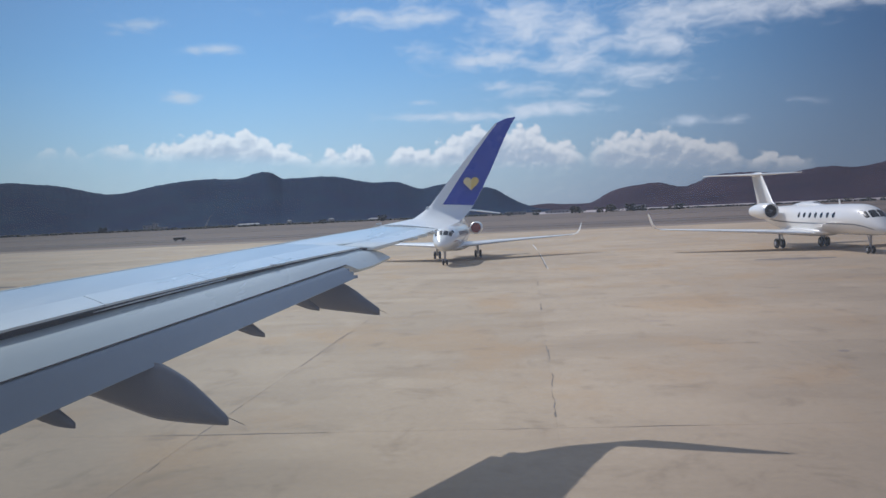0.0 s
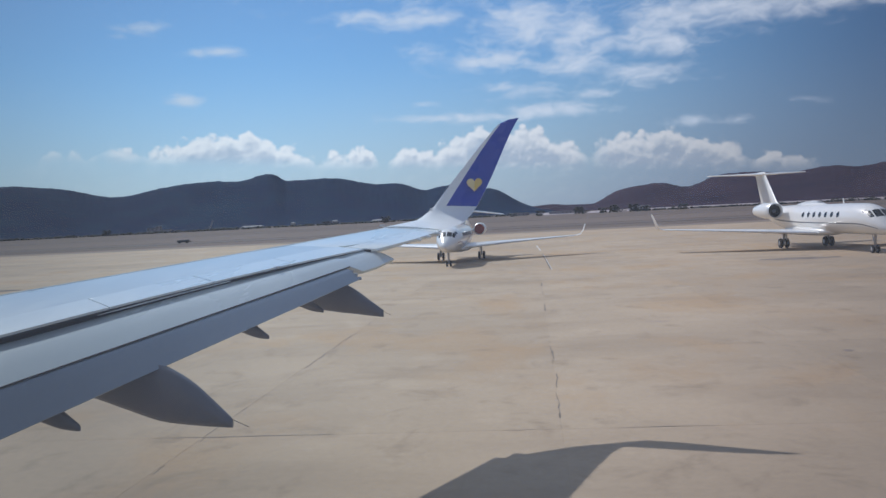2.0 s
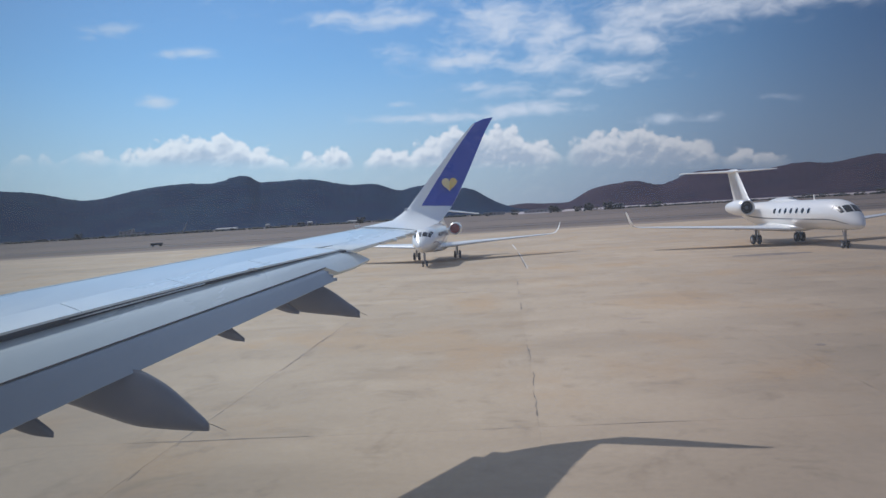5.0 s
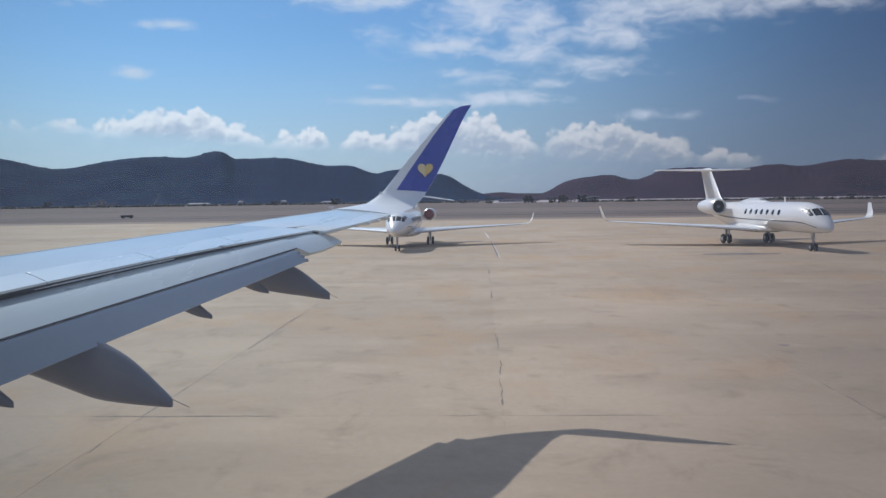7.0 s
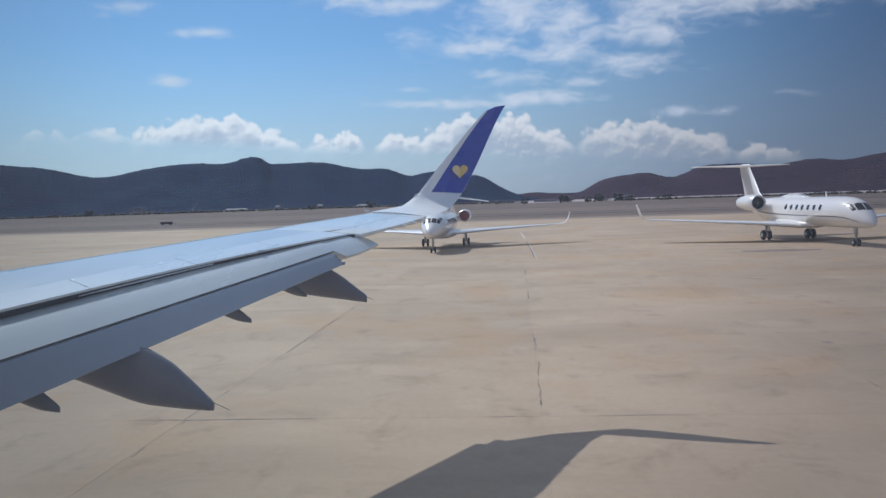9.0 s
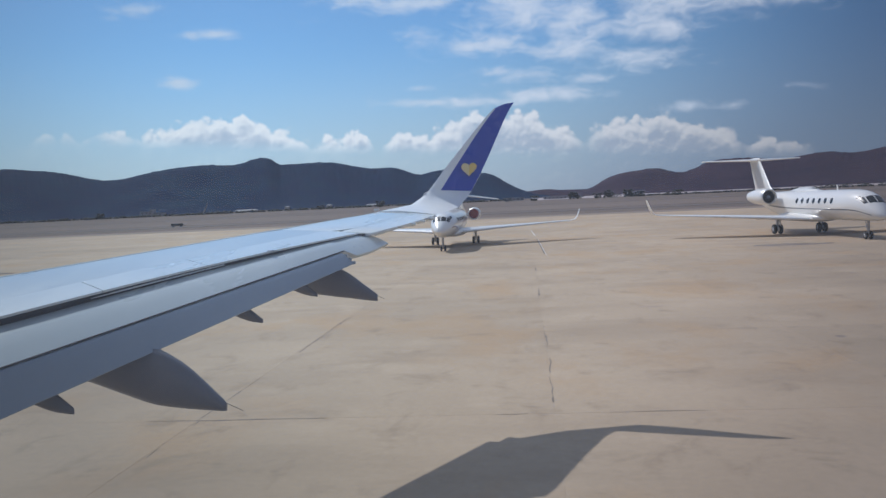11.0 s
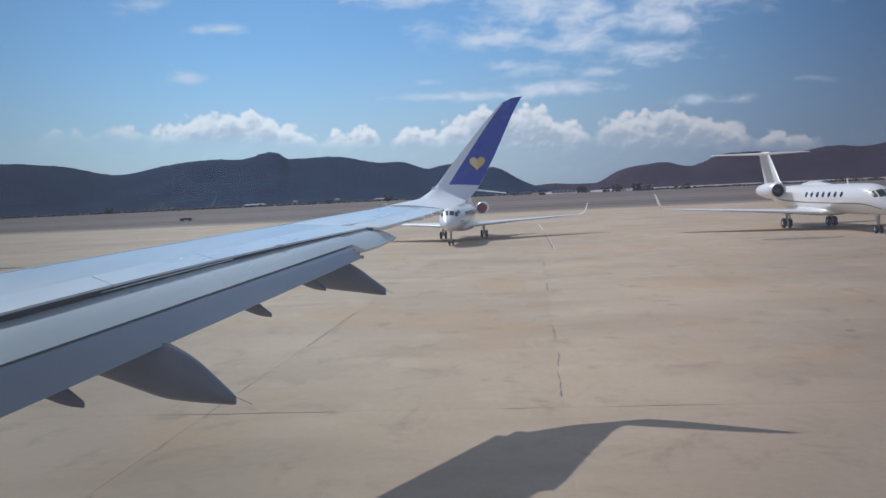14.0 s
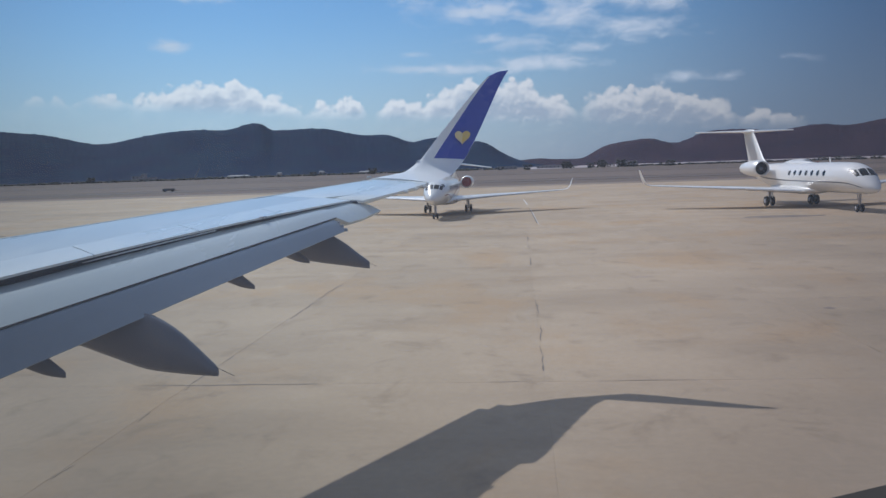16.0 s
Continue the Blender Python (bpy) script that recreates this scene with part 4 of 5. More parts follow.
def twin_jet(m):
    """A large twin-engined business jet with a T-tail."""
    jet = thing("business_jet", "white twin-engine business jet with T-tail, parked on the apron", "jet", m)
    stations = [(-3.0, 0.02, 0.02, 1.92), (-2.85, 0.25, 0.21, 1.96), (-2.3, 0.60, 0.52, 2.13), (-1.5, 0.92, 0.85, 2.40), (-0.6, 1.12, 1.12, 2.66), (0.6, 1.25, 1.27, 2.79),
                (2.2, 1.30, 1.32, 2.82), (8.0, 1.30, 1.32, 2.82), (14.0, 1.30, 1.32, 2.82), (17.0, 1.25, 1.26, 2.86), (20.0, 0.98, 0.97, 3.05), (23.0, 0.55, 0.57, 3.28), (25.2, 0.18, 0.22, 3.46), (25.8, 0.03, 0.05, 3.5)]
    body = smooth_body(stations, 60)
    part("fuselage", loft([oval_ring(y, w, h, z, 36) for y, w, h, z in body]), JET_WHITE, jet, "glossy white fuselage", smooth=60)
    part("belly_fairing", loft([oval_ring(y, w, h, z, 24, 2.4) for y, w, h, z in
                                ((6.6, 0.3, 0.1, 1.6), (7.8, 1.08, 0.36, 1.66), (10, 1.36, 0.46, 1.68), (14, 1.38, 0.48, 1.68), (16.5, 0.98, 0.32, 1.74), (18, 0.2, 0.1, 1.84))]), JET_WHITE, jet, "white belly fairing", smooth=60)
    for side in (-1, 1):
        up = (0, 0, 1)
        wing_part = part("wing", lifting([((side * 0.6, 7.6, 1.50), (side * 0.6, 14.0, 1.42), 0.62, up), ((side * 1.3, 8.2, 1.52), (side * 1.3, 13.9, 1.46), 0.55, up),
                                          ((side * 5.0, 10.35, 1.78), (side * 5.0, 14.35, 1.76), 0.36, up), ((side * 9.5, 12.9, 2.05), (side * 9.5, 15.5, 2.04), 0.22, up),
                                          ((side * 13.35, 15.1, 2.28), (side * 13.35, 16.6, 2.28), 0.12, up)]), JET_WHITE, jet, "white swept wing", smooth=60)
        lean = (-side * 0.9, 0, 0.35)
        part("winglet", lifting([((side * 13.33, 15.1, 2.28), (side * 13.33, 16.6, 2.28), 0.12, up), ((side * 13.75, 15.35, 2.40), (side * 13.75, 16.7, 2.42), 0.10, lean),
                                 ((side * 13.98, 15.7, 2.85), (side * 13.98, 16.8, 2.85), 0.08, (-side, 0, 0.1)), ((side * 14.22, 16.5, 3.85), (side * 14.22, 17.1, 3.85), 0.05, (-side, 0, 0.1))]), JET_WHITE, wing_part, "white upturned winglet", smooth=60)
        slat = part("leading_edge", tube([(side * 1.35, 8.22, 1.53), (side * 5.0, 10.36, 1.785), (side * 9.5, 12.91, 2.055), (side * 13.3, 15.09, 2.283)], [0.13, 0.095, 0.06, 0.035], 8), JET_METAL, wing_part, "polished metal leading edge")
        part("flap_fairing", loft([[Vector((side * 4.2 + w * math.cos(k * math.pi / 4), y, z + w * math.sin(k * math.pi / 4))) for k in range(8)] for y, z, w in ((12.2, 1.62, 0.03), (13.2, 1.6, 0.12), (14.3, 1.62, 0.1), (15.0, 1.66, 0.02))]), JET_WHITE, wing_part)
        nacelle(jet, side * 2.20, 3.66, 15.5, 20.6, 0.82)
        part("pylon", lifting([((side * 0.7, 16.4, 3.40), (side * 0.7, 19.5, 3.40), 0.24, up), ((side * 1.6, 16.7, 3.56), (side * 1.6, 19.4, 3.56), 0.20, up)]), JET_WHITE, jet, "white engine pylon")
        for k in range(7):
            part("cabin_window", skin_patch(body, oval_outline(3.9 + k * 1.22, 90 - side * 72, 0.27, 11.5), 0.012), DARK_GLASS, jet, "dark oval cabin window")
        # cockpit glass
        mirror = (lambda a: a) if side > 0 else (lambda a: 180 - a)
        part("windshield", skin_patch(body, [(y, mirror(a)) for y, a in ((-1.80, 88), (-0.92, 87.5), (-0.80, 58), (-1.58, 50))], 0.012), DARK_GLASS, jet, "dark windshield pane")
        part("side_window", skin_patch(body, [(y, mirror(a)) for y, a in ((-1.44, 46), (-0.66, 53), (-0.40, 35), (-1.20, 29))], 0.012), DARK_GLASS, jet, "dark cockpit side pane")
        part("rear_side_window", skin_patch(body, [(y, mirror(a)) for y, a in ((-0.45, 50), (-0.02, 44), (-0.04, 33), (-0.26, 34))], 0.012), DARK_GLASS, jet, "dark cockpit rear pane")
        part("cheatline", band(body, np.linspace(-2.0, 19.0, 40), lambda y: -17.0 + 5.0 * bell(y, 18, 5), lambda y: -13.0 + 8.0 * bell(y, 18, 5), mirror=side < 0), SLATE, jet, "thin grey stripe")
        part("stabiliser", lifting([((0, 24.2, 7.58), (0, 27.2, 7.58), 0.30, up), ((side * 5.35, 26.1, 7.72), (side * 5.35, 27.6, 7.72), 0.10, up)]), JET_WHITE, jet, "white tailplane", smooth=60)
        gear(jet, "main_gear", side * 2.18, 13.7, 1.5, 0.49, 0.30, 0.29, "metal main landing gear leg")
        part("gear_door", sheet([(side * 2.02, 13.2, 1.45), (side * 2.02, 14.1, 1.45), (side * 1.98, 14.0, 0.75), (side * 1.98, 13.35, 0.75)], 0.03), JET_WHITE, jet, "white gear door")
    fin_up = (1, 0, 0)
    part("fin", lifting([((0, 18.6, 3.5), (0, 24.9, 3.4), 0.46, fin_up), ((0, 21.0, 4.6), (0, 25.5, 4.6), 0.40, fin_up), ((0, 23.9, 7.5), (0, 26.9, 7.5), 0.32, fin_up), ((0, 24.3, 7.75), (0, 27.1, 7.75), 0.22, fin_up)]), JET_WHITE, jet, "white swept tail fin", smooth=60)
    part("fin_bullet", loft([oval_ring(y, w, w, 7.66, 14) for y, w in ((23.7, 0.03), (24.1, 0.17), (25.5, 0.24), (27.0, 0.16), (27.7, 0.03))]), JET_WHITE, jet, smooth=60)
    part("dorsal_fillet", lifting([((0, 15.8, 3.85), (0, 22, 3.3), 0.3, fin_up), ((0, 19.9, 4.1), (0, 22.5, 4.2), 0.2, fin_up)]), JET_WHITE, jet)
    part("antenna_dome", loft([oval_ring(y, w, h, 4.05, 18) for y, w, h in ((8.4, 0.05, 0.08), (9.6, 0.32, 0.20), (11.4, 0.54, 0.34), (13.2, 0.48, 0.32), (14.8, 0.06, 0.08))]), JET_WHITE, jet, "white satellite antenna dome", smooth=60)
    part("antenna", sheet([(0, 5.2, 4.08), (0, 5.5, 4.08), (0, 5.55, 4.6), (0, 5.4, 4.6)], 0.03), JET_WHITE, jet)
    part("beacon", tube([(0, 7.9, 4.1), (0, 7.9, 4.2), (0, 7.9, 4.24)], [0.07, 0.06, 0.01], 10), COVER_RED, jet)
    gear(jet, "nose_gear", 0, 0.0, 1.75, 0.33, 0.20, 0.21, "metal nose gear leg")
    return jet


def tri_jet(m):
    """A three-engined business jet with a fin intake and red intake covers."""
    jet = thing("business_jet", "white three-engine business jet with burgundy stripes and red intake covers", "jet", m)
    stations = [(-2.6, 0.02, 0.02, 1.92), (-2.48, 0.22, 0.2, 1.94), (-2.0, 0.52, 0.48, 2.02), (-1.2, 0.82, 0.78, 2.18), (-0.3, 1.04, 1.04, 2.36), (0.9, 1.20, 1.20, 2.46), (2.4, 1.25, 1.25, 2.48),
                (8.0, 1.25, 1.25, 2.48), (12.0, 1.24, 1.23, 2.50), (14.5, 1.12, 1.12, 2.62), (17.0, 0.85, 0.88, 2.85), (19.5, 0.50, 0.52, 3.1), (20.6, 0.36, 0.36, 3.2)]
    body = smooth_body(stations, 56)
    part("fuselage", loft([oval_ring(y, w, h, z, 36) for y, w, h, z in body]), JET_WHITE, jet, "glossy white fuselage", smooth=60)
    part("belly_fairing", loft([oval_ring(y, w, h, z, 24, 2.4) for y, w, h, z in
                                ((4.6, 0.3, 0.1, 1.36), (6.0, 1.15, 0.36, 1.42), (8.5, 1.42, 0.46, 1.44), (12, 1.40, 0.46, 1.46), (14, 0.9, 0.3, 1.6), (15.5, 0.2, 0.1, 1.75))]), JET_WHITE, jet, "white belly fairing", smooth=60)
    up = (0, 0, 1)
    for side in (-1, 1):
        wing_part = part("wing", lifting([((side * 0.6, 5.4, 1.50), (side * 0.6, 12.2, 1.46), 0.60, up), ((side * 1.4, 6.1, 1.55), (side * 1.4, 12.0, 1.52), 0.52, up),
                                          ((side * 4.6, 8.6, 1.70), (side * 4.6, 12.4, 1.68), 0.34, up), ((side * 9.0, 11.6, 1.86), (side * 9.0, 13.8, 1.85), 0.19, up),
                                          ((side * 12.3, 13.8, 1.98), (side * 12.3, 15.0, 1.98), 0.10, up)]), JET_WHITE, jet, "white swept wing", smooth=60)
        part("winglet", lifting([((side * 12.28, 13.8, 1.98), (side * 12.28, 15.0, 1.98), 0.10, up), ((side * 12.85, 14.15, 2.12), (side * 12.85, 15.2, 2.14), 0.08, (-side * 0.9, 0, 0.4)),
                                 ((side * 13.15, 14.5, 2.5), (side * 13.15, 15.4, 2.5), 0.07, (-side, 0, 0.1)), ((side * 13.4, 15.1, 3.2), (side * 13.4, 15.65, 3.2), 0.05, (-side, 0, 0.1))]), JET_WHITE, wing_part, "white upturned winglet", smooth=60)
        part("leading_edge", tube([(side * 1.45, 6.12, 1.56), (side * 4.6, 8.61, 1.705), (side * 9.0, 11.61, 1.865), (side * 12.25, 13.79, 1.983)], [0.12, 0.09, 0.055, 0.03], 8), JET_METAL, wing_part, "polished metal leading edge")
        nacelle(jet, side * 1.98, 3.18, 13.0, 17.2, 0.66, COVER_RED, "white side engine nacelle with covered intake")
        part("pylon", lifting([((side * 0.8, 13.8, 3.02), (side * 0.8, 16.6, 3.02), 0.24, up), ((side * 1.5, 14.0, 3.14), (side * 1.5, 16.5, 3.14), 0.2, up)]), JET_WHITE, jet, "white engine pylon")
        for k in range(12):
            part("cabin_window", skin_patch(body, oval_outline(2.6 + k * 0.78, 90 - side * 71, 0.17, 9.0, 12), 0.012), DARK_GLASS, jet, "dark cabin window")
        mirror = (lambda a: a) if side > 0 else (lambda a: 180 - a)
        part("windshield", skin_patch(body, [(y, mirror(a)) for y, a in ((-1.38, 87), (-0.62, 86), (-0.55, 60), (-1.2, 56))], 0.012), DARK_GLASS, jet, "dark windshield pane")
        part("side_window", skin_patch(body, [(y, mirror(a)) for y, a in ((-1.12, 52), (-0.48, 56), (-0.12, 37), (-0.95, 33))], 0.012), DARK_GLASS, jet, "dark cockpit side pane")
        part("rear_side_window", skin_patch(body, [(y, mirror(a)) for y, a in ((-0.3, 55), (0.3, 46), (0.3, 35), (0.0, 35))], 0.012), DARK_GLASS, jet, "dark cockpit rear pane")
        wave = lambda y: -4.0 - 24.0 * bell(y, 4.4, 2.6) + 14.0 * edge(y, 8.5, 1.2)
        part("stripe", band(body, np.linspace(-0.6, 14.2, 40), lambda y: wave(y) - 4.5, lambda y: wave(y) + 0.8, mirror=side < 0), BURGUNDY, jet, "burgundy swoosh stripe")
        part("stripe", band(body, np.linspace(3.5, 14.6, 30), lambda y: wave(y) + 3.0, lambda y: wave(y) + 5.2, 0.0085, mirror=side < 0), SLATE, jet, "slate grey swoosh stripe")
        part("stabiliser", lifting([((0, 17.6, 5.25), (0, 20.4, 5.25), 0.26, up), ((side * 4.35, 19.7, 4.62), (side * 4.35, 21.0, 4.62), 0.09, up)]), JET_WHITE, jet, "white drooping tailplane", smooth=60)
        gear(jet, "main_gear", side * 2.2, 12.0, 1.5, 0.42, 0.25, 0.26, "metal main landing gear leg")
        part("gear_door", sheet([(side * 2.05, 11.5, 1.5), (side * 2.05, 12.4, 1.5), (side * 2.0, 12.3, 0.8), (side * 2.0, 11.65, 0.8)], 0.03), JET_WHITE, jet, "white gear door")
    fin_up = (1, 0, 0)
    part("fin", lifting([((0, 14.6, 4.1), (0, 20.3, 4.1), 0.44, fin_up), ((0, 16.6, 5.2), (0, 20.6, 5.2), 0.36, fin_up), ((0, 18.6, 7.55), (0, 20.9, 7.55), 0.26, fin_up), ((0, 18.9, 7.78), (0, 21.0, 7.78), 0.2, fin_up)]), JET_WHITE, jet, "white swept tail fin", smooth=60)
    for z0, z1, mat in ((5.7, 5.95, SLATE), (6.4, 6.75, BURGUNDY), (7.1, 7.25, SLATE)):
        q0, q1 = (z0 - 5.2) / 2.35, (z1 - 5.2) / 2.35
        part("fin_stripe", lifting([((0, 16.58 + 2.0 * q0, z0), (0, 20.62 + 0.3 * q0, z0 + 0.25), 0.372 - 0.1 * q0, fin_up), ((0, 16.58 + 2.0 * q1, z1), (0, 20.62 + 0.3 * q1, z1 + 0.25), 0.372 - 0.1 * q1, fin_up)]), mat, jet, "slanted fin stripe")
    duct = [(13.5, 0.46, 4.22), (13.35, 0.52, 4.24), (13.5, 0.58, 4.24), (14.5, 0.64, 4.2), (16.0, 0.62, 4.0), (18.5, 0.56, 3.6), (20.6, 0.52, 3.25), (21.2, 0.46, 3.2), (21.1, 0.40, 3.2)]
    centre = part("centre_engine", loft([oval_ring(y, w, w, z, 24) for y, w, z in duct], caps=False), JET_WHITE, jet, "white centre engine duct at the fin root", smooth=60)
    part("intake_cover", loft([oval_ring(y, w, w, 4.23, 20) for y, w in ((13.75, 0.45), (13.5, 0.47), (13.44, 0.42))]), COVER_RED, centre, "red fabric intake cover")
    part("exhaust", loft([oval_ring(y, w, w, 3.2, 18) for y, w in ((20.8, 0.40), (21.4, 0.34), (21.42, 0.28))]), JET_GREY, centre)
    part("duct_fairing", lifting([((0, 12.6, 3.45), (0, 18.5, 3.45), 0.8, fin_up), ((0, 13.4, 4.0), (0, 18.5, 4.0), 0.7, fin_up)]), JET_WHITE, jet)
    gear(jet, "nose_gear", 0, 0.0, 1.5, 0.26, 0.17, 0.18, "metal nose gear leg")
    part("antenna", sheet([(0, 5.0, 3.68), (0, 5.3, 3.68), (0, 5.36, 4.0), (0, 5.2, 4.0)], 0.03), JET_WHITE, jet)
    return jet


twin_jet(pose(27.9, 74.5, 0, 0, 0, 5.6))
tri_jet(pose(-7.9, 81.0, 0, 0, 0, -1.0))


# ---- the cabin round the camera: a length of fuselage with one window opening ----
CAB_Y, CAB_Z, CAB_R = -2.235, 4.0, 2.52
WIN_X, WIN_Z, WIN_W, WIN_H, WIN_R = -0.0765, 4.9503, 0.250, 0.222, 0.17


def shell_point(x, a, r):
    return Vector((x, CAB_Y + r * math.cos(a), CAB_Z + r * math.sin(a)))


def cabin():
    fus = thing("airliner_fuselage", "white airliner fuselage with dark cabin lining and a window", "fuselage", kind="structure")
    a_mid = math.asin((WIN_Z - CAB_Z) / CAB_R)
    da = 0.11
    xs = [-11, -7, -4, -2, -1, -0.37, 0.24, 1, 2, 4, 7, 10]
    angles = [a_mid - da, a_mid + da] + [a_mid + da + (2 * math.pi - 2 * da) * k / 40 for k in range(1, 40)]
    for name, r, mat, lab in (("skin", CAB_R, SKIN, "white painted outer skin"), ("lining", CAB_R - 0.07, CABIN, "dark grey inner lining")):
        bm = bmesh.new()
        grid = [[bm.verts.new(shell_point(x, a, r)) for a in angles] for x in xs]
        n = len(angles)
        for i in range(len(xs) - 1):
            for j in range(n):
                if j == 0 and xs[i] == -0.37:
                    continue
                bm.faces.new((grid[i][j], grid[i][(j + 1) % n], grid[i + 1][(j + 1) % n], grid[i + 1][j]))
        if name == "lining":
            bm.faces.new(grid[0])
            bm.faces.new(grid[-1])
        part(name, bm, mat, fus, lab)

    def outline(w, h, rad, n=8):
        pts = []
        for cx, cz, a0 in ((w - rad, h - rad, 0), (-w + rad, h - rad, 90), (-w + rad, -h + rad, 180), (w - rad, -h + rad, 270)):
            for k in range(n + 1):
                a = radians(a0 + 90 * k / n)
                pts.append((cx + rad * math.cos(a), cz + rad * math.sin(a)))
        return pts

    def ring(w, h, rad, r, shift=WIN_X):
        return [shell_point(x + shift, math.asin((WIN_Z + z - CAB_Z) / CAB_R), r) for x, z in outline(w, h, rad)]
    frame_rings = [ring(0.305, 0.262, 0.004, CAB_R + 0.001, -0.065), ring(WIN_W + 0.012, WIN_H + 0.012, WIN_R, CAB_R + 0.001), ring(WIN_W, WIN_H, WIN_R, CAB_R - 0.012),
                   ring(WIN_W, WIN_H, WIN_R, CAB_R - 0.055), ring(WIN_W + 0.02, WIN_H + 0.02, WIN_R, CAB_R - 0.072), ring(0.305, 0.262, 0.004, CAB_R - 0.071, -0.065)]
    part("window_frame", loft(frame_rings, caps=False), CABIN, fus, "dark rounded window surround")

    glass = bpy.data.materials.new("dusty_vignette_pane")
    glass.use_nodes = True
    N = Nodes(glass.node_tree)
    clear, dust = N.add("ShaderNodeBsdfTransparent"), N.add("ShaderNodeBsdfTranslucent")
    # lens vignette painted into the pane round the view's centre; the tint along its length is fitted to the view
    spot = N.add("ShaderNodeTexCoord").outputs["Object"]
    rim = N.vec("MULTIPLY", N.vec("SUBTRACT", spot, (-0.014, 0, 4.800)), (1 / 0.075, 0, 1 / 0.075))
    vignette = N.ramp(N.vec("LENGTH", rim, out=1), 0.40, 1.30, 0.0, 0.40)
    side = N.add("ShaderNodeSeparateXYZ")
    N.link(spot, side.inputs[0])
    tint = N.mix(N.ramp(side.outputs[0], -0.075, 0.065), (0.935, 0.985, 1.0), (0.995, 0.975, 1.0))
    N.link(N.mix(vignette, tint, (0.0, 0.0, 0.0)), clear.inputs[0])
    dust.inputs[0].default_value = (0.76, 0.82, 0.97, 1)
    film = N.add("ShaderNodeMixShader")
    N.link(N.ramp(N.noise(N.add("ShaderNodeTexCoord").outputs["Object"], 14.0, 3.0), 0.2, 0.8, 0.031, 0.045), film.inputs[0])
    N.link(clear.outputs[0], film.inputs[1])
    N.link(dust.outputs[0], film.inputs[2])
    o = N.add("ShaderNodeOutputMaterial")
    N.link(film.outputs[0], o.inputs[0])
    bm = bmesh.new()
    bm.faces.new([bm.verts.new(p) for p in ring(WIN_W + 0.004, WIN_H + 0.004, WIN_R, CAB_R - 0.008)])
    pane = part("pane", bm, glass, fus, "clear window pane with a film of dust and a painted lens vignette", smooth=0)
    pane.visible_shadow = False


cabin()


# ---- marks, cracks and stains on the apron ----
def crack(name, x, y0, y1, width, seed, mat, label, along_x=False, sway=0.05):
    """A thin wandering strip of filler along a joint, broken here and there."""
    rnd = random.Random(seed)
    bm = bmesh.new()
    n = int(abs(y1 - y0) / 0.35)
    prev = None
    for i in range(n + 1):
        t = y0 + (y1 - y0) * i / n
        off = sway * noise.noise(Vector((t * 0.9, seed, 0))) + sway * 0.6 * noise.noise(Vector((t * 3.1, seed, 4)))
        w = width * max(0.0, -0.06 + 1.8 * noise.noise(Vector((t * 0.22, seed, 9))) + 0.8 * noise.noise(Vector((t * 1.3, seed, 5))) + rnd.uniform(-0.1, 0.35))
        if w < 0.004:
            prev = None
            continue
        pts = [(t, x + off - w, 0.003), (t, x + off + w, 0.003)] if along_x else [(x + off - w, t, 0.003), (x + off + w, t, 0.003)]
        row = [bm.verts.new(p) for p in pts]
        if prev:
            bm.faces.new((prev[0], prev[1], row[1], row[0]))
        prev = row
    loose = [v for v in bm.verts if not v.link_faces]
    bmesh.ops.delete(bm, geom=loose, context="VERTS")
    return tagged(part(name, bm, mat, smooth=0), label, "crack", kind="structure")


OLD_TAR = material("old_joint_tar", (0.15, 0.12, 0.095), 0.9, second=(0.27, 0.215, 0.16), scale=1.5, amount=1.0)
for i, k in enumerate(range(-4, 6)):
    x = X_JOINT + k * SLAB_X
    crack("joint_crack", x, 19.0 if k == 0 else 8.5, 62, 0.045 if k == 0 else 0.014, 10 + i, OLD_TAR, "dark worn filler along a slab joint")
for i, k in enumerate(range(-1, 5)):
    y = Y_JOINT + k * SLAB_Y
    crack("joint_crack", y, -45, 50, 0.026, 40 + i, OLD_TAR, "dark worn filler along a slab joint", along_x=True, sway=0.06)
crack("joint_crack", X_JOINT - SLAB_X + 0.06, 13, 46, 0.035, 77, OLD_TAR, "dark tar-sealed crack in the concrete", sway=0.12)
crack("joint_crack", X_JOINT + 0.05, 18.5, 30, 0.050, 81, OLD_TAR, "dark tar-sealed crack in the concrete", sway=0.1)


def blot(name, x, y, rx, ry, mat, label, seed, category="stain", top=0.004, ragged=0.25):
    """A flat patch with a ragged edge."""
    bm = bmesh.new()
    n = 40
    pts = []
    for k in range(n):
        a = 2 * math.pi * k / n
        q = 1 + ragged * noise.noise(Vector((math.cos(a) * 1.7 + seed, math.sin(a) * 1.7, seed))) + ragged * 0.6 * noise.noise(Vector((math.cos(a) * 5 + seed, math.sin(a) * 5, 2)))
        pts.append(bm.verts.new((x + rx * q * math.cos(a), y + ry * q * math.sin(a), top)))
    bm.faces.new(pts)
    return tagged(part(name, bm, mat, smooth=0), label, category, kind="structure")


STAIN = material("dust_stain", (0.345, 0.265, 0.198), 0.85, second=(0.40, 0.31, 0.23), scale=0.7, amount=1.0)
STAIN_DARK = material("oil_stain_dark", (0.17, 0.135, 0.105), 0.8, second=(0.28, 0.22, 0.17), scale=0.9, amount=1.0)
blot("oil_stain", 21.0, 72.0, 3.2, 1.3, STAIN_DARK, "dark oily stain on the concrete", 2.0)
blot("oil_stain", 9.6, 28.0, 0.16, 0.2, STAIN_DARK, "small dark oil spot", 8.0)
blot("oil_stain", 5.0, 36.5, 0.5, 0.25, STAIN, "small faint oil spot", 9.0)
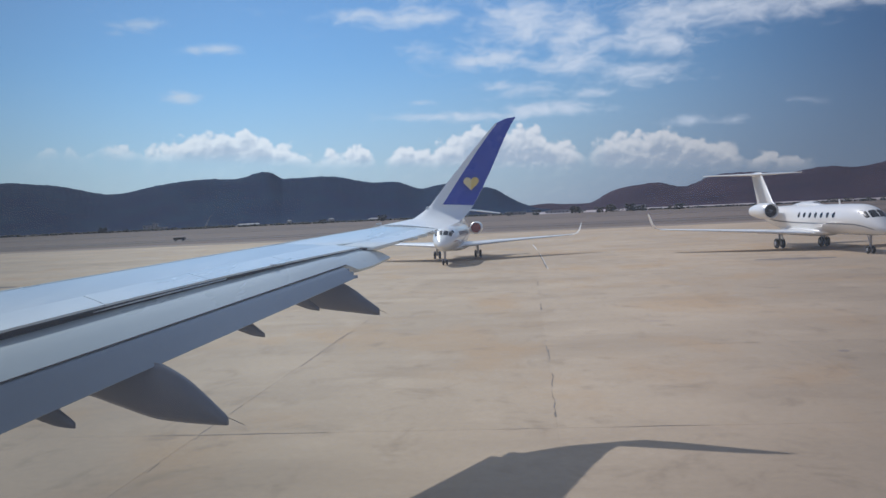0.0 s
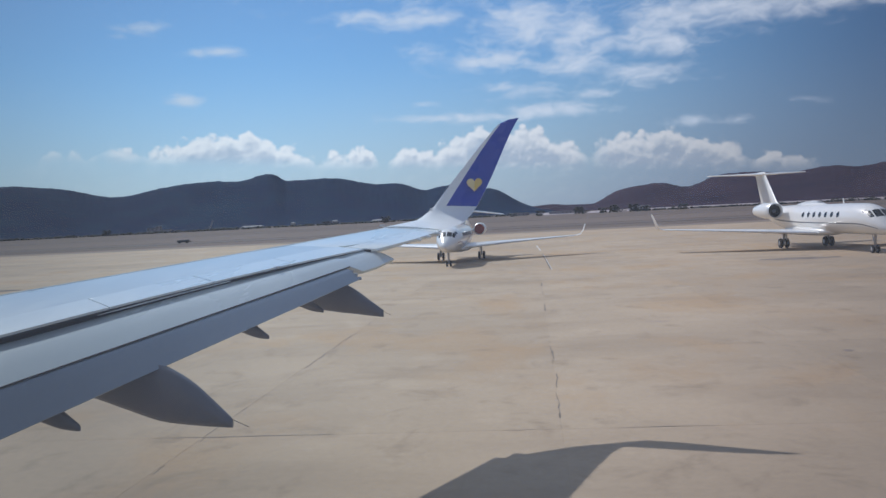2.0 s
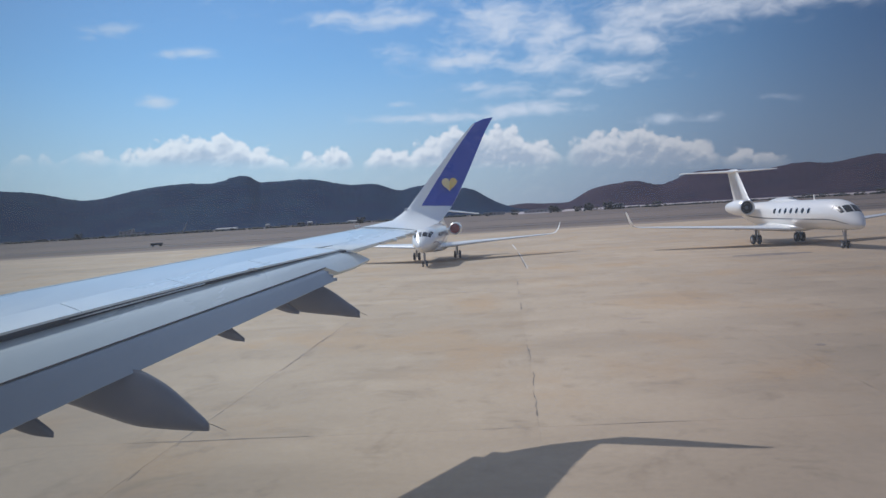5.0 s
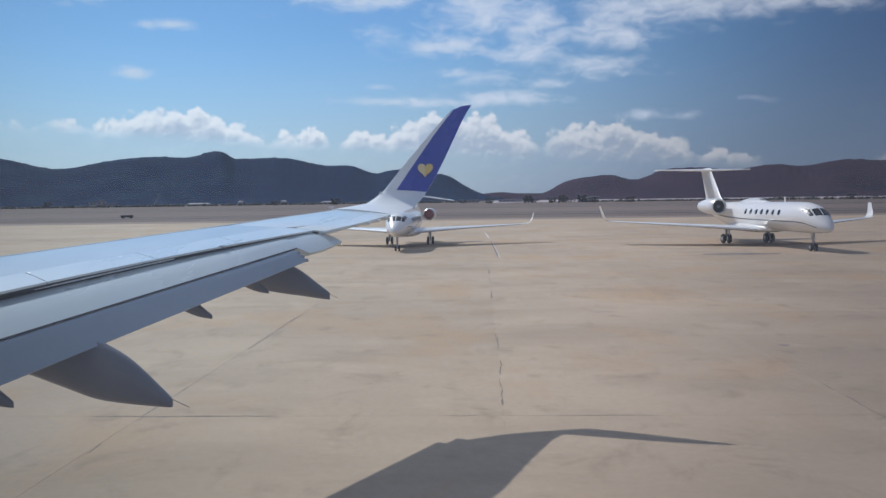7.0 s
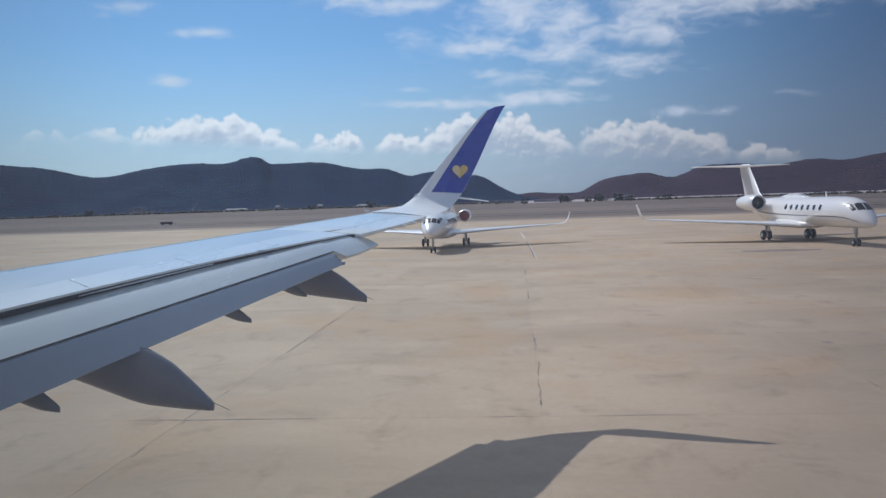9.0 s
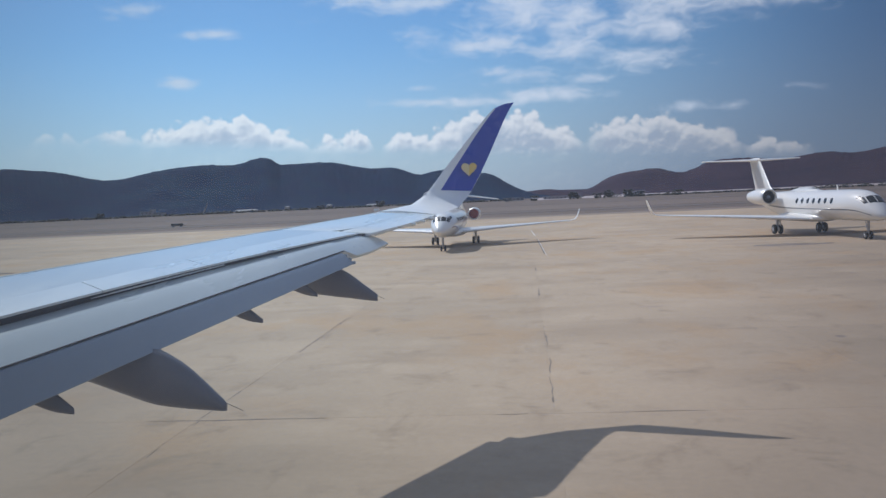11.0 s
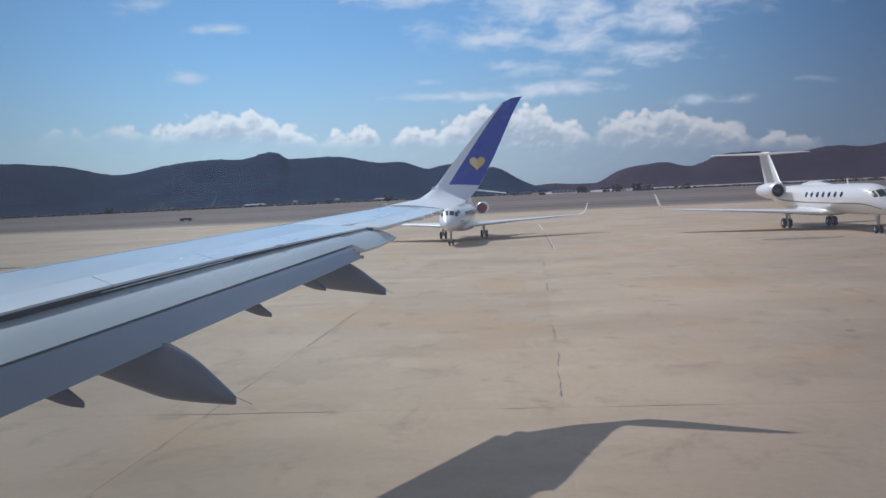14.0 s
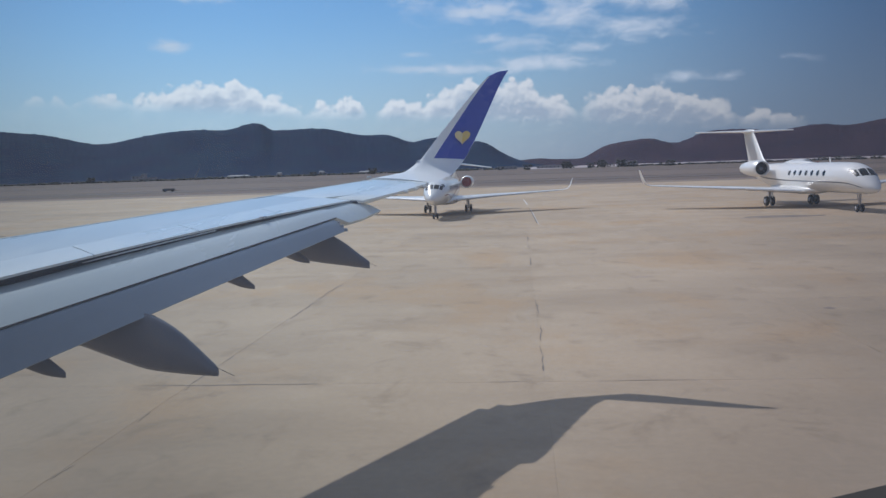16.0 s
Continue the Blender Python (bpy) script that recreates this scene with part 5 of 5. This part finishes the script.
blot("asphalt_patch", -36.0, 58.0, 1.6, 0.9, PATCH, "dark asphalt repair patch", 11.0, "patch", ragged=0.08)
blot("asphalt_patch", -49.0, 73.0, 3.6, 1.2, PATCH, "dark asphalt repair patch", 12.0, "patch", ragged=0.1)
blot("asphalt_patch", -45.0, 52.0, 2.0, 0.7, PATCH, "dark asphalt repair patch", 13.0, "patch", ragged=0.1)


def mark(name, outline, mat, label, category="marking"):
    bm = bmesh.new()
    bm.faces.new([bm.verts.new((x, y, 0.0045)) for x, y in outline])
    return tagged(part(name, bm, mat, smooth=0), label, category, kind="structure")


def bar(name, x0, x1, y0, y1, mat, label):
    return mark(name, [(x0, y0), (x1, y0), (x1, y1), (x0, y1)], mat, label)


# painted arrow, stand bars and a lead-in line
mark("arrow_marking", [(43.7, 12.0), (44.5, 12.0), (44.5, 17.3), (45.9, 16.2), (46.2, 16.7), (44.1, 19.2), (42.0, 16.7), (42.3, 16.2), (43.7, 17.3)], PAINT_YELLOW, "worn yellow arrow painted on the apron")
for k in range(6):
    bar("stand_bar", 60.5 + 4.0 * k, 62.6 + 4.0 * k, 53.4, 54.2, PAINT_WHITE if k % 2 == 0 else PATCH, "worn stand bar painted on the apron")
mark("lead_in_line", [(1.42, 70.5), (1.48, 70.5), (1.14, 96.0), (1.08, 96.0)], PAINT_WHITE, "worn white stand line painted on the apron")
mark("lead_in_line", [(1.30, 72.0), (1.41, 72.0), (1.07, 98.0), (0.97, 98.0)], PATCH, "dark edging beside a worn stand line")
mark("lead_in_line", [(0.80, 106.0), (0.94, 106.0), (0.56, 122.0), (0.44, 122.0)], PAINT_WHITE, "short worn white stand line")
for x, y in ((-44.0, 62.0), (-41.5, 62.5)):
    bar("stand_mark", x, x + 0.9, y, y + 1.6, PAINT_WHITE, "small white painted stand mark")


# ---- far side of the airfield ----
def at_bearing(azimuth, distance):
    return distance * math.sin(radians(azimuth)), distance * math.cos(radians(azimuth))


def clump(bm, c, r, rnd):
    """A rough leafy clump: a small faceted lump with a torn surface."""
    res = bmesh.ops.create_icosphere(bm, subdivisions=1, radius=r)
    for v in res["verts"]:
        v.co = Vector((v.co.x * rnd.uniform(0.7, 1.3), v.co.y * rnd.uniform(0.7, 1.3), v.co.z * rnd.uniform(0.6, 1.2))) + Vector(c)


def tree(height, spread, seed):
    rnd = random.Random(seed)
    t = thing("tree", "dark green scrubby tree at the airfield edge", "tree", group="trees beyond the airfield")
    trunk = tube([(0, 0, -0.3), (0.1, 0, height * 0.3), (0.05, 0.1, height * 0.65)], [0.22, 0.16, 0.06], 7)
    for k in range(4):
        a = k * 1.6 + rnd.random()
        tube([(0.08, 0.05, height * 0.35), (spread * 0.5 * math.cos(a), spread * 0.5 * math.sin(a), height * 0.65)], [0.09, 0.03], 5, trunk)
    part("trunk", trunk, ROOF_TILE, t, "brown trunk and limbs")
    crown = bmesh.new()
    for k in range(46):
        a, q = rnd.uniform(0, 6.283), math.sqrt(rnd.random())
        z = height * rnd.uniform(0.08, 0.95)
        w = spread * q * (1.0 - 0.6 * abs(z / height - 0.55))
        clump(crown, (w * math.cos(a), w * math.sin(a), z), rnd.uniform(0.6, 1.15) * height / 6, rnd)
    part("crown", crown, LEAF_HAZED, t, "dense dark green crown", smooth=0)
    return t


trees = [tree(5.4, 5.2, 3), tree(7.4, 5.6, 5), tree(3.4, 6.0, 8)]
spots = [(0.55, 900, 1), (3.1, 880, 1), (3.4, 905, 2), (4.6, 870, 0), (5.3, 860, 1), (5.8, 880, 2), (6.6, 850, 1), (7.3, 845, 0), (9.2, 800, 2), (9.7, 820, 0), (18.6, 900, 2), (19.4, 920, 2),
         (20.3, 915, 2), (21.4, 890, 2), (22.6, 880, 0), (24.0, 900, 2), (-1.2, 930, 2), (-13.5, 1050, 0), (-14.6, 1080, 2), (-9.6, 1000, 1), (-27.0, 1150, 1), (-29.0, 1160, 2)]
for n, (a, d, k) in enumerate(spots):
    x, y = at_bearing(a, d)
    m = pose(x, y, -0.16, 0, 0, n * 67)
    if n < 3:
        trees[n].matrix_basis = m
    else:
        copy_thing(trees[k], m)

hedge_rng = random.Random(12)
hedge = bmesh.new()
for k in range(1150):
    a = hedge_rng.uniform(-36, -1.5) if k < 650 else hedge_rng.uniform(6.5, 29)
    x, y = at_bearing(a, 1180 + hedge_rng.uniform(-30, 60) if k < 650 else 900 + hedge_rng.uniform(-20, 40))
    clump(hedge, (x, y, hedge_rng.uniform(0.1, 1.0)), hedge_rng.uniform(1.0, 2.8) * (1.0 if k < 650 else 0.55), hedge_rng)
tagged(part("hedge", hedge, LEAF_HAZED, smooth=0), "dark scrub along the far airfield boundary", "scrub", kind="stuff")


def house(azimuth, distance, width, depth, height, storeys, label, turn=0.0, roof=True, category="building"):
    """A plain whitewashed building with windows, seen far off."""
    x, y = at_bearing(azimuth, distance)
    h = thing("building", label, category, pose(x, y, -0.16, 0, 0, -azimuth + turn), group="far white buildings")
    part("wall", box(-width / 2, width / 2, -depth / 2, depth / 2, 0, height), HOUSE_WHITE_HAZED, h, "whitewashed walls", smooth=0)
    if roof:
        part("roof", loft([[(-width / 2 - 0.4, -depth / 2 - 0.4, height), (width / 2 + 0.4, -depth / 2 - 0.4, height), (width / 2 + 0.4, depth / 2 + 0.4, height), (-width / 2 - 0.4, depth / 2 + 0.4, height)],
                           [(-width / 2 + depth / 3, -0.2, height + 1.6), (width / 2 - depth / 3, -0.2, height + 1.6), (width / 2 - depth / 3, 0.2, height + 1.6), (-width / 2 + depth / 3, 0.2, height + 1.6)]]), ROOF_TILE if storeys > 1 else HOUSE_WHITE_HAZED, h, "low roof", smooth=0)
    else:
        part("parapet", box(-width / 2 - 0.2, width / 2 + 0.2, -depth / 2 - 0.2, depth / 2 + 0.2, height, height + 0.6), HOUSE_WHITE_HAZED, h, smooth=0)
    n = max(2, int(width / 5))
    for s in range(storeys):
        for k in range(n):
            wx = -width / 2 + width * (k + 0.5) / n
            wz = height * (s + 0.35) / storeys
            part("window", box(wx - 0.6, wx + 0.6, -depth / 2 - 0.06, -depth / 2 + 0.1, wz, wz + 1.4), DARK_GLASS, h, smooth=0)
    return h


house(-24.3, 1330, 16, 10, 6.5, 2, "white two-storey building at the foot of the hills", roof=False)
house(-23.6, 1340, 22, 10, 4.0, 1, "long low white building at the foot of the hills", roof=False)
house(-23.9, 1365, 8, 8, 9.5, 3, "white tower block at the foot of the hills", roof=False)
house(-18.2, 1380, 34, 9, 2.4, 1, "long low white building at the foot of the hills")
house(-10.0, 1410, 26, 9, 2.4, 1, "long low white building at the foot of the hills")
house(-6.5, 1400, 30, 9, 2.4, 1, "long low white building at the foot of the hills")
house(-0.8, 1120, 26, 12, 3.2, 1, "low white hangar beyond the airfield", roof=False)
house(1.9, 1120, 30, 12, 2.8, 1, "low white hangar beyond the airfield", roof=False)
house(3.1, 1130, 16, 12, 2.6, 1, "low white hangar beyond the airfield", roof=False)
house(6.9, 1060, 24, 12, 5.2, 1, "white terminal-like block on a rise", roof=False)
house(-15.6, 1750, 10, 8, 5, 1, "white house on the wooded slope")
house(-12.9, 1720, 12, 8, 5, 1, "white house on the wooded slope")

# a pale mast on the hill's foot and a dark trailer by the taxiway
mx, my = at_bearing(-20.9, 1500)
mast = thing("mast", "pale slanting mast at the foot of the hills", "mast", pose(mx, my, -0.16))
part("pole", tube([(0, 0, 0), (5.0, 0, 9), (9.0, 0, 18)], [1.2, 0.9, 0.3], 8), HOUSE_WHITE_HAZED, mast)
part("footing", box(-2, 2, -2, 2, 0, 1.2, 0.1), HOUSE_WHITE_HAZED, mast)

tx, ty = at_bearing(-22.5, 300)
trailer = thing("trailer", "low dark equipment trailer on the airfield grass", "trailer", pose(tx, ty, -0.16, 0, 0, 15))
part("body", box(-1.9, 1.9, -0.8, 0.8, 0.45, 1.15, 0.06), FAN_DARK, trailer, "dark box body")
for x in (-1.2, 1.2):
    for y in (-0.75, 0.75):
        part("wheel", loft([[Vector((x + r * math.cos(a), y + w, 0.35 + r * math.sin(a))) for a in (2 * math.pi * k / 14 for k in range(14))] for w, r in ((-0.1, 0.28), (-0.08, 0.35), (0.08, 0.35), (0.1, 0.28))]), RUBBER, trailer)
part("drawbar", tube([(1.9, 0, 0.6), (3.0, 0, 0.4)], 0.05, 6), FAN_DARK, trailer)


# ---- the apron's slabs, the nearest as pieces ----
def slab_mesh(seed):
    rnd = random.Random(seed)
    g = 0.0015
    bm = bmesh.new()
    lo, mid, hi = [], [], []
    for x, y in ((g, g), (SLAB_X - g, g), (SLAB_X - g, SLAB_Y - g), (g, SLAB_Y - g)):
        lo.append(bm.verts.new((x, y, -0.005)))
        mid.append(bm.verts.new((x, y, -0.003)))
    for x, y in ((g + 0.005, g + 0.005), (SLAB_X - g - 0.005, g + 0.005), (SLAB_X - g - 0.005, SLAB_Y - g - 0.005), (g + 0.005, SLAB_Y - g - 0.005)):
        hi.append(bm.verts.new((x, y, rnd.uniform(-0.002, 0.0))))
    for i in range(4):
        j = (i + 1) % 4
        bm.faces.new((lo[i], lo[j], mid[j], mid[i]))
        bm.faces.new((mid[i], mid[j], hi[j], hi[i]))
    bm.faces.new(hi)
    bmesh.ops.recalc_face_normals(bm, faces=bm.faces)
    me = bpy.data.meshes.new("slab")
    bm.to_mesh(me)
    bm.free()
    me.materials.append(CONCRETE)
    return me


slab_meshes = [slab_mesh(k) for k in range(6)]
rng = random.Random(4)
NEAR_X, NEAR_Y = range(-8, 9), range(-2, 11)
for i in NEAR_X:
    for j in NEAR_Y:
        ob = new("slab", slab_meshes[rng.randrange(6)])
        ob.parent = apron
        ob.location = (X_JOINT + i * SLAB_X, Y_JOINT + j * SLAB_Y, 0)
far = bmesh.new()
for i in range(-45, 46):
    for j in range(-6, 16):
        if i in NEAR_X and j in NEAR_Y:
            continue
        x, y = X_JOINT + i * SLAB_X, Y_JOINT + j * SLAB_Y
        far.faces.new([far.verts.new((x + a, y + b, -0.002)) for a, b in ((0.02, 0.02), (SLAB_X - 0.02, 0.02), (SLAB_X - 0.02, SLAB_Y - 0.02), (0.02, SLAB_Y - 0.02))])
part("distant_slabs", far, CONCRETE_FAR, apron, "distant beige concrete slabs", smooth=0, kind="stuff")
